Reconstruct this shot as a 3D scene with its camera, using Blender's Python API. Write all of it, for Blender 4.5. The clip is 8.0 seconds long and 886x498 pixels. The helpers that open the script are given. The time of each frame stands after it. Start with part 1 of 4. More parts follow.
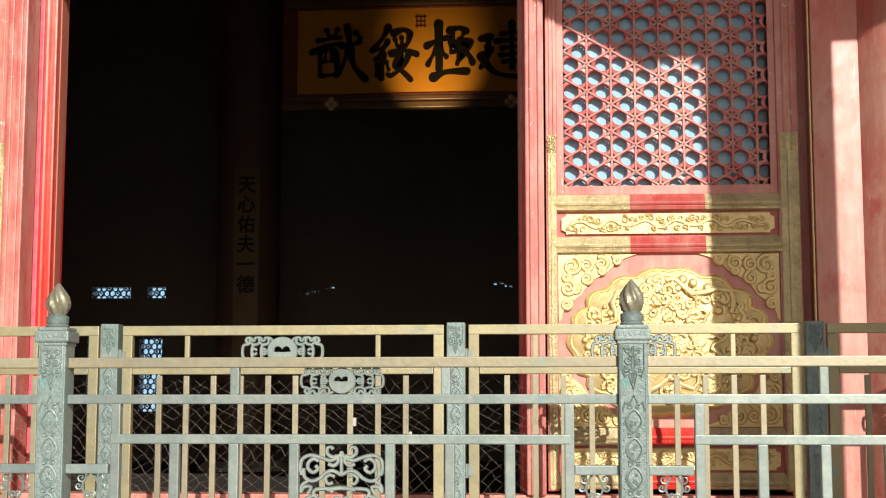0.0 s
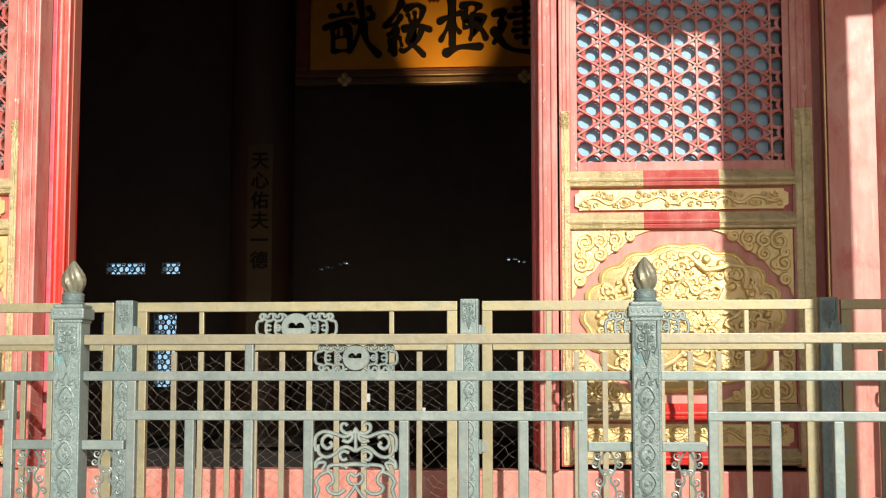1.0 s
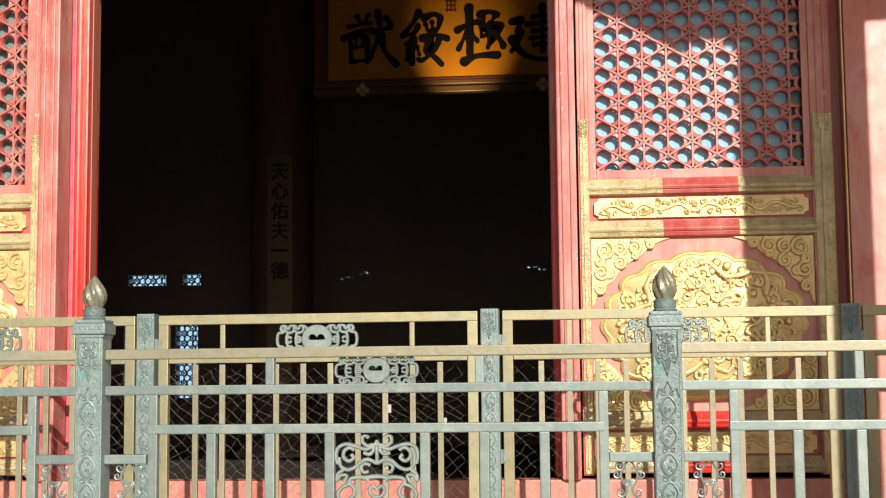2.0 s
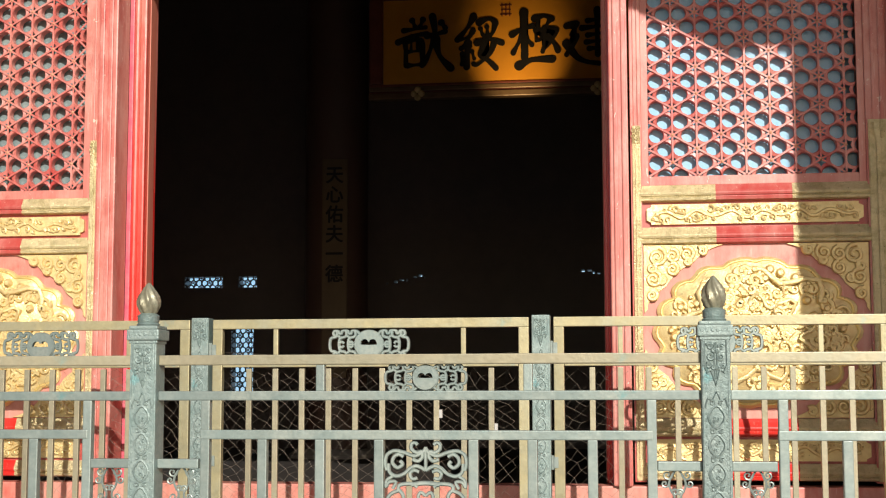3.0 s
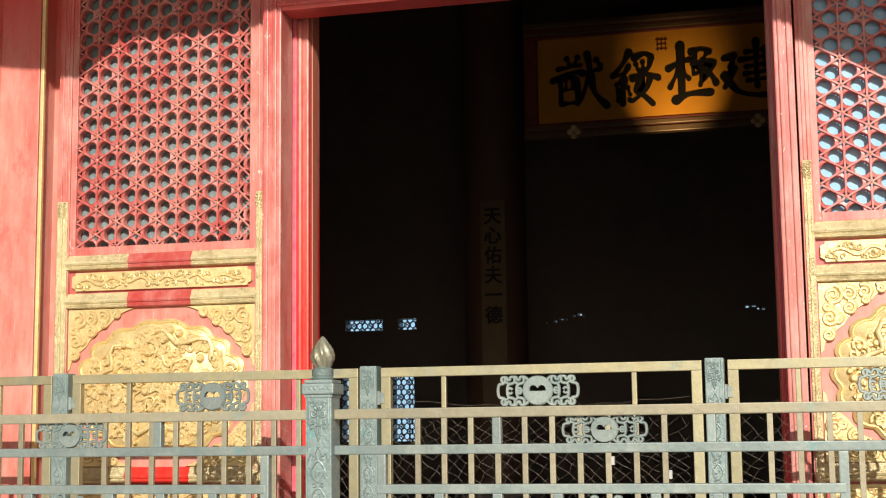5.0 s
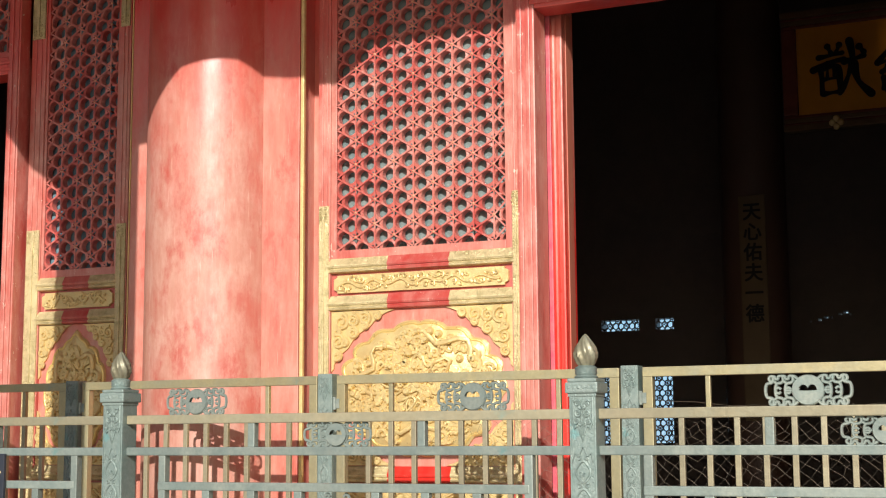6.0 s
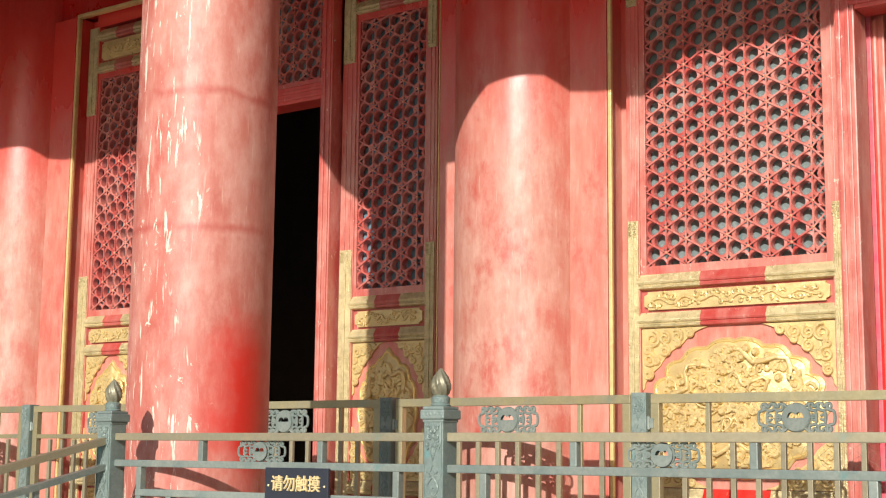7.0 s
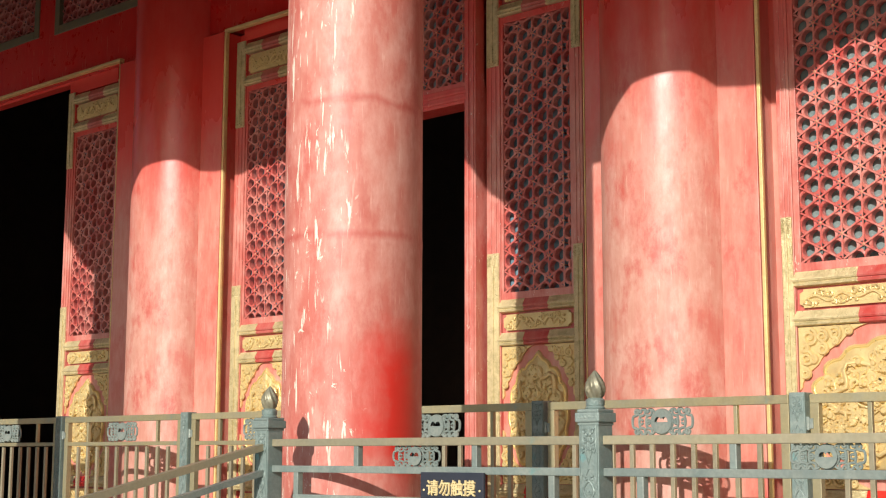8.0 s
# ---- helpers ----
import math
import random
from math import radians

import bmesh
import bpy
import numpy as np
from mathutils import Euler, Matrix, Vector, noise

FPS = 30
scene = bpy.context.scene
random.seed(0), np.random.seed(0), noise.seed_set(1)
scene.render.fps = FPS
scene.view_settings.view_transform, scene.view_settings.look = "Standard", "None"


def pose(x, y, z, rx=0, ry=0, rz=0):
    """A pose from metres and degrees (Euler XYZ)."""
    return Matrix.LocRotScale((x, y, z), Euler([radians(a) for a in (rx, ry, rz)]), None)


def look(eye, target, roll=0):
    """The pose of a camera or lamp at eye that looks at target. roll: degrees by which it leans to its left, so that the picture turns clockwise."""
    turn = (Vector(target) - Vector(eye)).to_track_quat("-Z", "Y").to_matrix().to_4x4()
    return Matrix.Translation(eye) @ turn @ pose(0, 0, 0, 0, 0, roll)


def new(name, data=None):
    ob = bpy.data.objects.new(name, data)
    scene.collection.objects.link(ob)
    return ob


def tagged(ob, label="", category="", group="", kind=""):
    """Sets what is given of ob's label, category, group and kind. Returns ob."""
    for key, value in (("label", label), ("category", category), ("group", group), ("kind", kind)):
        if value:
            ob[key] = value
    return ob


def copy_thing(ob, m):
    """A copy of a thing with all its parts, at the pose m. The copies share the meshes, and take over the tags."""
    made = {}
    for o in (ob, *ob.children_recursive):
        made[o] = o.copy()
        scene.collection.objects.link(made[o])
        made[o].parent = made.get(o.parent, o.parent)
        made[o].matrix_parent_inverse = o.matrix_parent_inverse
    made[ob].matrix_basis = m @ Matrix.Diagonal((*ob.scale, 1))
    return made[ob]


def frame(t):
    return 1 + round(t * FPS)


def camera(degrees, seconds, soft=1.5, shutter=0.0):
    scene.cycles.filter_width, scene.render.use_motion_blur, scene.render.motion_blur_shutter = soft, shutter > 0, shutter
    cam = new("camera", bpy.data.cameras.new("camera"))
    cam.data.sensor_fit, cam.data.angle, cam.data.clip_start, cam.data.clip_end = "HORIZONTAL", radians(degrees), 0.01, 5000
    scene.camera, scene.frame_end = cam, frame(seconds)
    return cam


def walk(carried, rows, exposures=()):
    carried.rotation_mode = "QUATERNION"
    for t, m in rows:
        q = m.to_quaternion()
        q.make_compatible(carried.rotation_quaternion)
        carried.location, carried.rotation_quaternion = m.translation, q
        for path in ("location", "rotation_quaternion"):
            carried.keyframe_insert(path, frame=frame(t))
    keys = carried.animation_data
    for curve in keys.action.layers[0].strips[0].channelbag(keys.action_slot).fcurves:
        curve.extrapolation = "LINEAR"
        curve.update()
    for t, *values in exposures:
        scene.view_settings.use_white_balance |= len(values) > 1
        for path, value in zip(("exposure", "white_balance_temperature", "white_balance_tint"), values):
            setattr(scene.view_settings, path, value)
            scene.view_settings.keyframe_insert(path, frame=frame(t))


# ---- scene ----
# ---- camera ----
cam = camera(34.9, 8.0, soft=1.15)
PATH = [
    (0, (1.754, -8.999, 0.905), (1.607, -7.017, 1.13), -0.0),
    (0.5, (1.751, -8.999, 0.915), (1.59, -7.016, 1.12), -0.2),
    (1, (1.754, -9.009, 0.911), (1.588, -7.025, 1.101), -0.0),
    (2.5, (1.768, -9.017, 0.936), (1.547, -7.04, 1.142), -0.9),
    (3, (1.786, -9.045, 0.945), (1.513, -7.074, 1.149), -0.1),
    (3.5, (1.786, -8.996, 0.952), (1.501, -7.031, 1.191), 0.3),
    (4, (1.778, -9.066, 0.963), (1.523, -7.1, 1.228), -0.1),
    (4.2, (1.742, -9.085, 0.962), (1.472, -7.121, 1.222), -0.2),
    (5.3, (1.7, -8.953, 1.008), (1.135, -7.053, 1.276), -0.8),
    (5.5, (1.698, -8.973, 0.985), (1.088, -7.089, 1.263), -0.8),
    (6, (1.636, -8.885, 0.993), (0.815, -7.081, 1.256), -0.4),
    (6.5, (1.549, -8.842, 1.012), (0.523, -7.149, 1.293), 0.0),
    (7, (1.463, -8.798, 0.995), (0.286, -7.207, 1.284), 0.6),
    (7.5, (1.458, -8.804, 1.001), (0.202, -7.278, 1.308), 1.4),
    (8, (1.425, -8.79, 0.998), (0.091, -7.33, 1.29), 0.1),
]
walk(cam, [(t, look(eye, target, roll)) for t, eye, target, roll in PATH], exposures=[(0.0, 0.0), (8.0, 0.0)])

# ---- light ----
SUN_FROM = Vector((0.33, -1.0, 0.446)).normalized()
world = bpy.data.worlds.new("sky")
scene.world = world
world.use_nodes = True
sky = world.node_tree.nodes.new("ShaderNodeTexSky")
sky.sky_type, sky.sun_disc = "NISHITA", False
sky.sun_elevation, sky.sun_rotation = radians(23), radians(162)
background = world.node_tree.nodes["Background"]
background.inputs["Strength"].default_value = 0.078
world.node_tree.links.new(sky.outputs[0], background.inputs["Color"])
sun = new("sun", bpy.data.lights.new("sun", "SUN"))
sun.data.energy, sun.data.angle, sun.data.color = 4.95, radians(0.53), (1.0, 0.932, 0.84)
sun.matrix_world = look(SUN_FROM * 30, (0, 0, 0))
# the small spotlight under the name board inside the hall
spot = new("board_spotlight", bpy.data.lights.new("board_spotlight", "SPOT"))
spot.data.energy, spot.data.color, spot.data.shadow_soft_size = 80.0, (1.0, 0.72, 0.36), 0.04
spot.data.spot_size, spot.data.spot_blend = radians(57), 1.0
spot.matrix_world = look((0.27, 7.7, 4.30), (0.30, 8.8, 5.22))


# ---- materials ----
def material(name):
    m = bpy.data.materials.new(name)
    m.use_nodes = True
    nt = m.node_tree
    return m, nt, nt.nodes["Principled BSDF"]


def tex(nt, scale, detail=6.0, rough=0.6, stretch=(1, 1, 1), distort=0.0, offset=0.0):
    co = nt.nodes.new("ShaderNodeTexCoord")
    mp = nt.nodes.new("ShaderNodeMapping")
    mp.inputs["Scale"].default_value = stretch
    mp.inputs["Location"].default_value = (offset, offset * 1.7, offset * 0.6)
    n = nt.nodes.new("ShaderNodeTexNoise")
    n.inputs["Scale"].default_value, n.inputs["Detail"].default_value = scale, detail
    n.inputs["Roughness"].default_value, n.inputs["Distortion"].default_value = rough, distort
    nt.links.new(co.outputs["Object"], mp.inputs["Vector"])
    nt.links.new(mp.outputs["Vector"], n.inputs["Vector"])
    return n.outputs["Fac"]


def ramp(nt, value, a, b, ca=(0, 0, 0), cb=(1, 1, 1)):
    r = nt.nodes.new("ShaderNodeValToRGB")
    e = r.color_ramp.elements
    e[0].position, e[0].color = a, (*ca, 1)
    e[1].position, e[1].color = b, (*cb, 1)
    nt.links.new(value, r.inputs["Fac"])
    return r.outputs["Color"]


def mix(nt, fac, a, b):
    m = nt.nodes.new("ShaderNodeMix")
    m.data_type = "RGBA"
    for socket, v in ((m.inputs[0], fac), (m.inputs[6], a), (m.inputs[7], b)):
        if isinstance(v, (int, float)):
            socket.default_value = v
        elif isinstance(v, tuple):
            socket.default_value = (*v, 1)
        else:
            nt.links.new(v, socket)
    return m.outputs[2]


def bump(nt, bsdf, value, strength, distance=0.01):
    b = nt.nodes.new("ShaderNodeBump")
    b.inputs["Strength"].default_value, b.inputs["Distance"].default_value = strength, distance
    nt.links.new(value, b.inputs["Height"])
    nt.links.new(b.outputs["Normal"], bsdf.inputs["Normal"])


def red_paint(name, base, faded, rough=0.42, fade=(0.42, 0.7), chips=0.0, vertical=0.25, coat=0.35, chip_size=7.0, mottle=0.45, spec=0.7, wear_shade=None):
    m, nt, p = material(name)
    broad = ramp(nt, tex(nt, 2.3, 6, 0.68, (1, 1, vertical), 0.1), *fade)
    grain = ramp(nt, tex(nt, 26.0, 4, 0.6, (1, 1, 0.12)), 0.3, 0.75)
    c = mix(nt, broad, base, faded)
    dim = tuple(v * 0.82 for v in base)
    g = mix(nt, grain, dim, c)
    c = mix(nt, 0.38, c, g)
    pale = tuple(0.55 * u + 0.45 * v for u, v in zip(faded, (0.84, 0.62, 0.54)))
    spots = ramp(nt, tex(nt, 7.0, 9, 0.72, (1.0, 1.0, 0.45), 0.1, 1.3), 0.44, 0.64, (0, 0, 0), (mottle,) * 3)
    c = mix(nt, spots, c, pale)
    stain = ramp(nt, tex(nt, 4.2, 8, 0.7, (1.0, 1.0, 0.6), 0.15, 8.1), 0.56, 0.68, (0, 0, 0), (0.55,) * 3)
    c = mix(nt, stain, c, tuple(v * 0.86 for v in base))
    scratch = ramp(nt, tex(nt, 60.0, 3, 0.5, (1.0, 1.0, 0.07), 0.3, 6.0), 0.66, 0.72, (0, 0, 0), (0.35,) * 3)
    c = mix(nt, scratch, c, (0.80, 0.55, 0.46))
    if wear_shade:  # dull, worn below; the deeper red of the eave shade is painted in above
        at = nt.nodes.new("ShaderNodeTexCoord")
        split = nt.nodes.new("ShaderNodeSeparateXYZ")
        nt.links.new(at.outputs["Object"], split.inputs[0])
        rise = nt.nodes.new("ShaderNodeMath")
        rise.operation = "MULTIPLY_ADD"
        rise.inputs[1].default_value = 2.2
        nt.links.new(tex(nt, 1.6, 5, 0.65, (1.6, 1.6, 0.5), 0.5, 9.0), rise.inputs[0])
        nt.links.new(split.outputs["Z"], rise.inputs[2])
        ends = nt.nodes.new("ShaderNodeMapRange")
        ends.inputs["From Min"].default_value, ends.inputs["From Max"].default_value = wear_shade
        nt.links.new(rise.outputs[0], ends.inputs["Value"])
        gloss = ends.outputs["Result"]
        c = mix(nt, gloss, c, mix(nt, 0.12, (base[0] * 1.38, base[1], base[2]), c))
    if chips:
        flake = ramp(nt, tex(nt, chip_size, 7, 0.62, (1.0, 1.0, 0.55), 0.6, 3.0), 0.66 - chips, 0.69 - chips)
        c = mix(nt, flake, c, (0.72, 0.52, 0.42))
    nt.links.new(c, p.inputs["Base Color"])
    p.inputs["Roughness"].default_value, p.inputs["Specular IOR Level"].default_value = rough, spec
    p.inputs["Coat Weight"].default_value, p.inputs["Coat Roughness"].default_value = coat, 0.38
    r = ramp(nt, tex(nt, 9.0, 4, 0.6), 0.3, 0.8, (rough - 0.10,) * 3, (rough + 0.15,) * 3)
    if wear_shade:
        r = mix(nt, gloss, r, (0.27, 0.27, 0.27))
    nt.links.new(r, p.inputs["Roughness"])
    bump(nt, p, tex(nt, 38.0, 5, 0.6, (1, 1, 0.3)), 0.25, 0.004)
    return m


def gilding(name, base, worn, metal=0.55, rough=0.42, relief=0.75):
    m, nt, p = material(name)
    wear = ramp(nt, tex(nt, 14.0, 7, 0.7, (1, 1, 1), 0.5), 0.45, 0.72)
    tone = ramp(nt, tex(nt, 3.1, 4, 0.6), 0.35, 0.7)
    c = mix(nt, tone, base, tuple(v * 0.8 for v in base))
    nt.links.new(mix(nt, wear, c, worn), p.inputs["Base Color"])
    p.inputs["Metallic"].default_value = metal
    nt.links.new(ramp(nt, tex(nt, 30.0, 4, 0.6), 0.3, 0.8, (rough - 0.12,) * 3, (rough + 0.18,) * 3), p.inputs["Roughness"])
    bump(nt, p, tex(nt, 34.0, 5, 0.60, (1, 1, 1), 2.2), relief, 0.016)
    return m


def bronze(name, base, worn, metal=0.35, rough=0.45, verdigris=(0.20, 0.36, 0.35)):
    m, nt, p = material(name)
    patches = ramp(nt, tex(nt, 5.0, 6, 0.65, (1, 1, 1), 0.6), 0.42, 0.66)
    fine = ramp(nt, tex(nt, 55.0, 4, 0.6), 0.35, 0.75)
    info = nt.nodes.new("ShaderNodeObjectInfo")
    c = mix(nt, patches, base, worn)
    c = mix(nt, ramp(nt, tex(nt, 8.0, 6, 0.7, (1, 1, 1), 0.3, 5.0), 0.62, 0.72), c, verdigris)
    d = mix(nt, fine, tuple(v * 0.72 for v in base), c)
    c = mix(nt, 0.45, c, d)
    hue = nt.nodes.new("ShaderNodeHueSaturation")
    v = nt.nodes.new("ShaderNodeMapRange")
    v.inputs["To Min"].default_value, v.inputs["To Max"].default_value = 0.88, 1.1
    nt.links.new(info.outputs["Random"], v.inputs["Value"])
    nt.links.new(v.outputs["Result"], hue.inputs["Value"])
    nt.links.new(c, hue.inputs["Color"])
    nt.links.new(hue.outputs["Color"], p.inputs["Base Color"])
    p.inputs["Metallic"].default_value = metal
    nt.links.new(ramp(nt, tex(nt, 22.0, 4, 0.6), 0.3, 0.8, (rough - 0.12,) * 3, (rough + 0.2,) * 3), p.inputs["Roughness"])
    bump(nt, p, tex(nt, 70.0, 4, 0.6), 0.3, 0.003)
    return m


def plain(name, base, other, scale, rough=0.6, metal=0.0, stretch=(1, 1, 1), relief=0.2):
    m, nt, p = material(name)
    nt.links.new(mix(nt, ramp(nt, tex(nt, scale, 6, 0.65, stretch, 0.3), 0.35, 0.7), base, other), p.inputs["Base Color"])
    p.inputs["Roughness"].default_value, p.inputs["Metallic"].default_value = rough, metal
    bump(nt, p, tex(nt, scale * 8, 4, 0.6, stretch), relief, 0.004)
    return m


RED = red_paint("red_lacquer", (0.60, 0.048, 0.036), (0.64, 0.285, 0.215), 0.48, (0.22, 0.52), coat=0.15, mottle=0.35, spec=0.85, wear_shade=(4.3, 5.6))
RED_FRAME = red_paint("red_frame_paint", (0.52, 0.060, 0.048), (0.64, 0.28, 0.22), 0.48, (0.36, 0.64), 0.012, 0.08, 0.35, 30.0, wear_shade=(4.6, 5.9))
RED_LATTICE = red_paint("red_lattice_paint", (0.50, 0.052, 0.045), (0.64, 0.24, 0.19), 0.44, (0.38, 0.68), coat=0.3)
RED_RAIL = red_paint("dusty_red_rail_paint", (0.47, 0.035, 0.030), (0.52, 0.15, 0.12), 0.45, (0.36, 0.66), coat=0.15, mottle=0.3)
RED_HEAD = red_paint("bright_red_head_paint", (0.70, 0.045, 0.035), (0.68, 0.13, 0.10), 0.40, coat=0.3, mottle=0.15)
# RED_JAMB has the ends swapped: its deep glossy red lies low.
RED_JAMB = red_paint("patched_red_jamb_lacquer", (0.56, 0.022, 0.016), (0.58, 0.21, 0.15), 0.46, (0.26, 0.56), coat=0.2, mottle=0.25, wear_shade=(3.9, 3.0))
RED_DEEP = red_paint("deep_red_paint", (0.66, 0.014, 0.010), (0.68, 0.045, 0.03), 0.34, coat=0.1, mottle=0.06, spec=0.5)
RED_COLUMN = red_paint("weathered_red_column_lacquer", (0.53, 0.026, 0.015), (0.56, 0.29, 0.22), 0.54, (0.20, 0.52), 0.0, 0.42, 0.15, mottle=0.50, spec=0.75, wear_shade=(4.0, 5.7))
RED_NEAR = red_paint("chipped_red_column_lacquer", (0.50, 0.075, 0.052), (0.58, 0.245, 0.19), 0.56, (0.30, 0.60), 0.0, 0.45, 0.15, mottle=0.5, spec=0.8)


def chipped(m):
    """Adds flaked white undercoat in streaks, and one patch of saturated red, to the lacquer."""
    nt = m.node_tree
    p = nt.nodes["Principled BSDF"]
    under = p.inputs["Base Color"].links[0].from_socket
    co = nt.nodes.new("ShaderNodeTexCoord")
    d = nt.nodes.new("ShaderNodeVectorMath")
    d.operation = "DISTANCE"
    sc = nt.nodes.new("ShaderNodeMapping")
    sc.inputs["Scale"].default_value = (1, 1, 0.62)
    d.inputs[1].default_value = (0.385, 0.02, 1.24 * 0.62)
    nt.links.new(co.outputs["Object"], sc.inputs["Vector"])
    nt.links.new(sc.outputs["Vector"], d.inputs[0])
    wob = nt.nodes.new("ShaderNodeMath")
    wob.operation = "MULTIPLY_ADD"
    wob.inputs[1].default_value = 0.30
    nt.links.new(tex(nt, 4.0, 4, 0.6, (1, 1, 1), 0.0, 2.0), wob.inputs[0])
    nt.links.new(d.outputs["Value"], wob.inputs[2])
    red_patch = ramp(nt, wob.outputs[0], 0.30, 0.50, (1, 1, 1), (0, 0, 0))
    c = mix(nt, red_patch, under, (0.62, 0.018, 0.008))
    split = nt.nodes.new("ShaderNodeSeparateXYZ")
    nt.links.new(co.outputs["Object"], split.inputs[0])
    for height in (2.20, 2.95, 3.9):
        sway = nt.nodes.new("ShaderNodeMath")
        sway.operation = "MULTIPLY_ADD"
        sway.inputs[1].default_value = 0.16
        nt.links.new(tex(nt, 3.2, 5, 0.6, (1, 1, 0.1), 0.0, height), sway.inputs[0])
        nt.links.new(split.outputs["Z"], sway.inputs[2])
        off = nt.nodes.new("ShaderNodeMath")
        off.operation = "SUBTRACT"
        off.inputs[1].default_value = height + 0.08
        nt.links.new(sway.outputs[0], off.inputs[0])
        away = nt.nodes.new("ShaderNodeMath")
        away.operation = "ABSOLUTE"
        nt.links.new(off.outputs[0], away.inputs[0])
        line = ramp(nt, away.outputs[0], 0.004, 0.035, (0.55, 0.55, 0.55), (0, 0, 0))
        broken = mix(nt, ramp(nt, tex(nt, 5.0, 4, 0.6, (1, 1, 1), 0.0, height + 2), 0.38, 0.55), (0.0, 0.0, 0.0), line)
        c = mix(nt, broken, c, (0.42, 0.045, 0.03))
    streak = ramp(nt, tex(nt, 23.0, 6, 0.60, (1.5, 1.5, 0.16), 0.5, 3.0), 0.60, 0.625)
    blot = ramp(nt, tex(nt, 12.0, 8, 0.68, (1.0, 1.0, 0.7), 0.8, 7.0), 0.64, 0.66)
    side = nt.nodes.new("ShaderNodeVectorMath")
    side.operation = "DOT_PRODUCT"
    side.inputs[1].default_value = (-0.70, -0.72, 0.0)  # the weather side
    nt.links.new(co.outputs["Object"], side.inputs[0])
    sum_ = nt.nodes.new("ShaderNodeMath")
    sum_.operation = "MULTIPLY_ADD"
    sum_.inputs[1].default_value = 1.3
    nt.links.new(tex(nt, 1.5, 3, 0.5, (1, 1, 0.9), 0.0, 4.5), sum_.inputs[0])
    nt.links.new(side.outputs["Value"], sum_.inputs[2])
    zone = ramp(nt, sum_.outputs[0], 0.62, 0.76)
    both = nt.nodes.new("ShaderNodeMix")
    both.data_type, both.blend_type = "RGBA", "LIGHTEN"
    both.inputs[0].default_value = 1.0
    nt.links.new(streak, both.inputs[6])
    nt.links.new(blot, both.inputs[7])
    m1 = nt.nodes.new("ShaderNodeMix")
    m1.data_type, m1.blend_type = "RGBA", "MULTIPLY"
    m1.inputs[0].default_value = 1.0
    nt.links.new(both.outputs[2], m1.inputs[6])
    nt.links.new(zone, m1.inputs[7])
    nt.links.new(mix(nt, m1.outputs[2], c, (0.76, 0.68, 0.57)), p.inputs["Base Color"])


chipped(RED_NEAR)
PEACH = plain("peach_star_bosses", (0.66, 0.36, 0.22), (0.60, 0.22, 0.15), 40.0, 0.45)
PINK = plain("pink_paint", (0.70, 0.10, 0.16), (0.74, 0.20, 0.22), 9.0, 0.4)
TAN = plain("bare_wood_edge", (0.44, 0.20, 0.13), (0.50, 0.12, 0.08), 6.0, 0.5, 0.0, (1, 1, 0.2))
GOLD = gilding("gilded_carving", (0.84, 0.67, 0.32), (0.70, 0.50, 0.22), 0.40, 0.38, 0.28)
GOLD_RIM = gilding("yellow_gilt_rim", (0.95, 0.72, 0.26), (0.88, 0.64, 0.26), 0.55, 0.36, 0.2)
GOLD_PLATE = gilding("worn_gilt_plate", (0.74, 0.63, 0.36), (0.42, 0.35, 0.165), 0.40, 0.38, 0.6)
GOLD_LINE = gilding("gilt_bead", (0.90, 0.68, 0.30), (0.72, 0.46, 0.22), 0.2, 0.4, 0.2)
BRONZE = bronze("grey_green_bronze", (0.25, 0.31, 0.29), (0.37, 0.41, 0.365))
BRASS = bronze("yellowed_bronze", (0.44, 0.39, 0.225), (0.37, 0.36, 0.25), 0.45, 0.42, (0.28, 0.36, 0.30))
BRASS_GREY = bronze("dull_cream_bronze", (0.41, 0.365, 0.245), (0.36, 0.345, 0.25), 0.4, 0.44, (0.28, 0.36, 0.30))
BRONZE_POST = bronze("carved_bronze_post", (0.21, 0.285, 0.27), (0.33, 0.39, 0.365), 0.3, 0.5, (0.16, 0.36, 0.37))
FINIAL = bronze("brown_bronze_finial", (0.30, 0.28, 0.19), (0.33, 0.335, 0.26), 0.45, 0.46, (0.25, 0.34, 0.30))
bump(BRONZE_POST.node_tree, BRONZE_POST.node_tree.nodes["Principled BSDF"], tex(BRONZE_POST.node_tree, 60.0, 3, 0.55, (1, 1, 1), 1.8), 0.6, 0.006)
WIRE = plain("wire_netting", (0.18, 0.15, 0.12), (0.26, 0.215, 0.165), 30.0, 0.5, 0.3)


def pane_material(name, dark, light):
    """Window glass with pale cloth hung in folds behind it."""
    m, nt, p = material(name)
    p.inputs["Roughness"].default_value, p.inputs["Specular IOR Level"].default_value = 0.25, 0.35
    folds = ramp(nt, tex(nt, 11.0, 4, 0.6, (1, 1, 0.12), 0.4), 0.35, 0.68)
    broad = ramp(nt, tex(nt, 2.2, 3, 0.5, (1, 1, 0.6)), 0.35, 0.65)
    nt.links.new(mix(nt, broad, mix(nt, folds, dark, light), tuple((u + v) / 2 for u, v in zip(dark, light))), p.inputs["Base Color"])
    return m


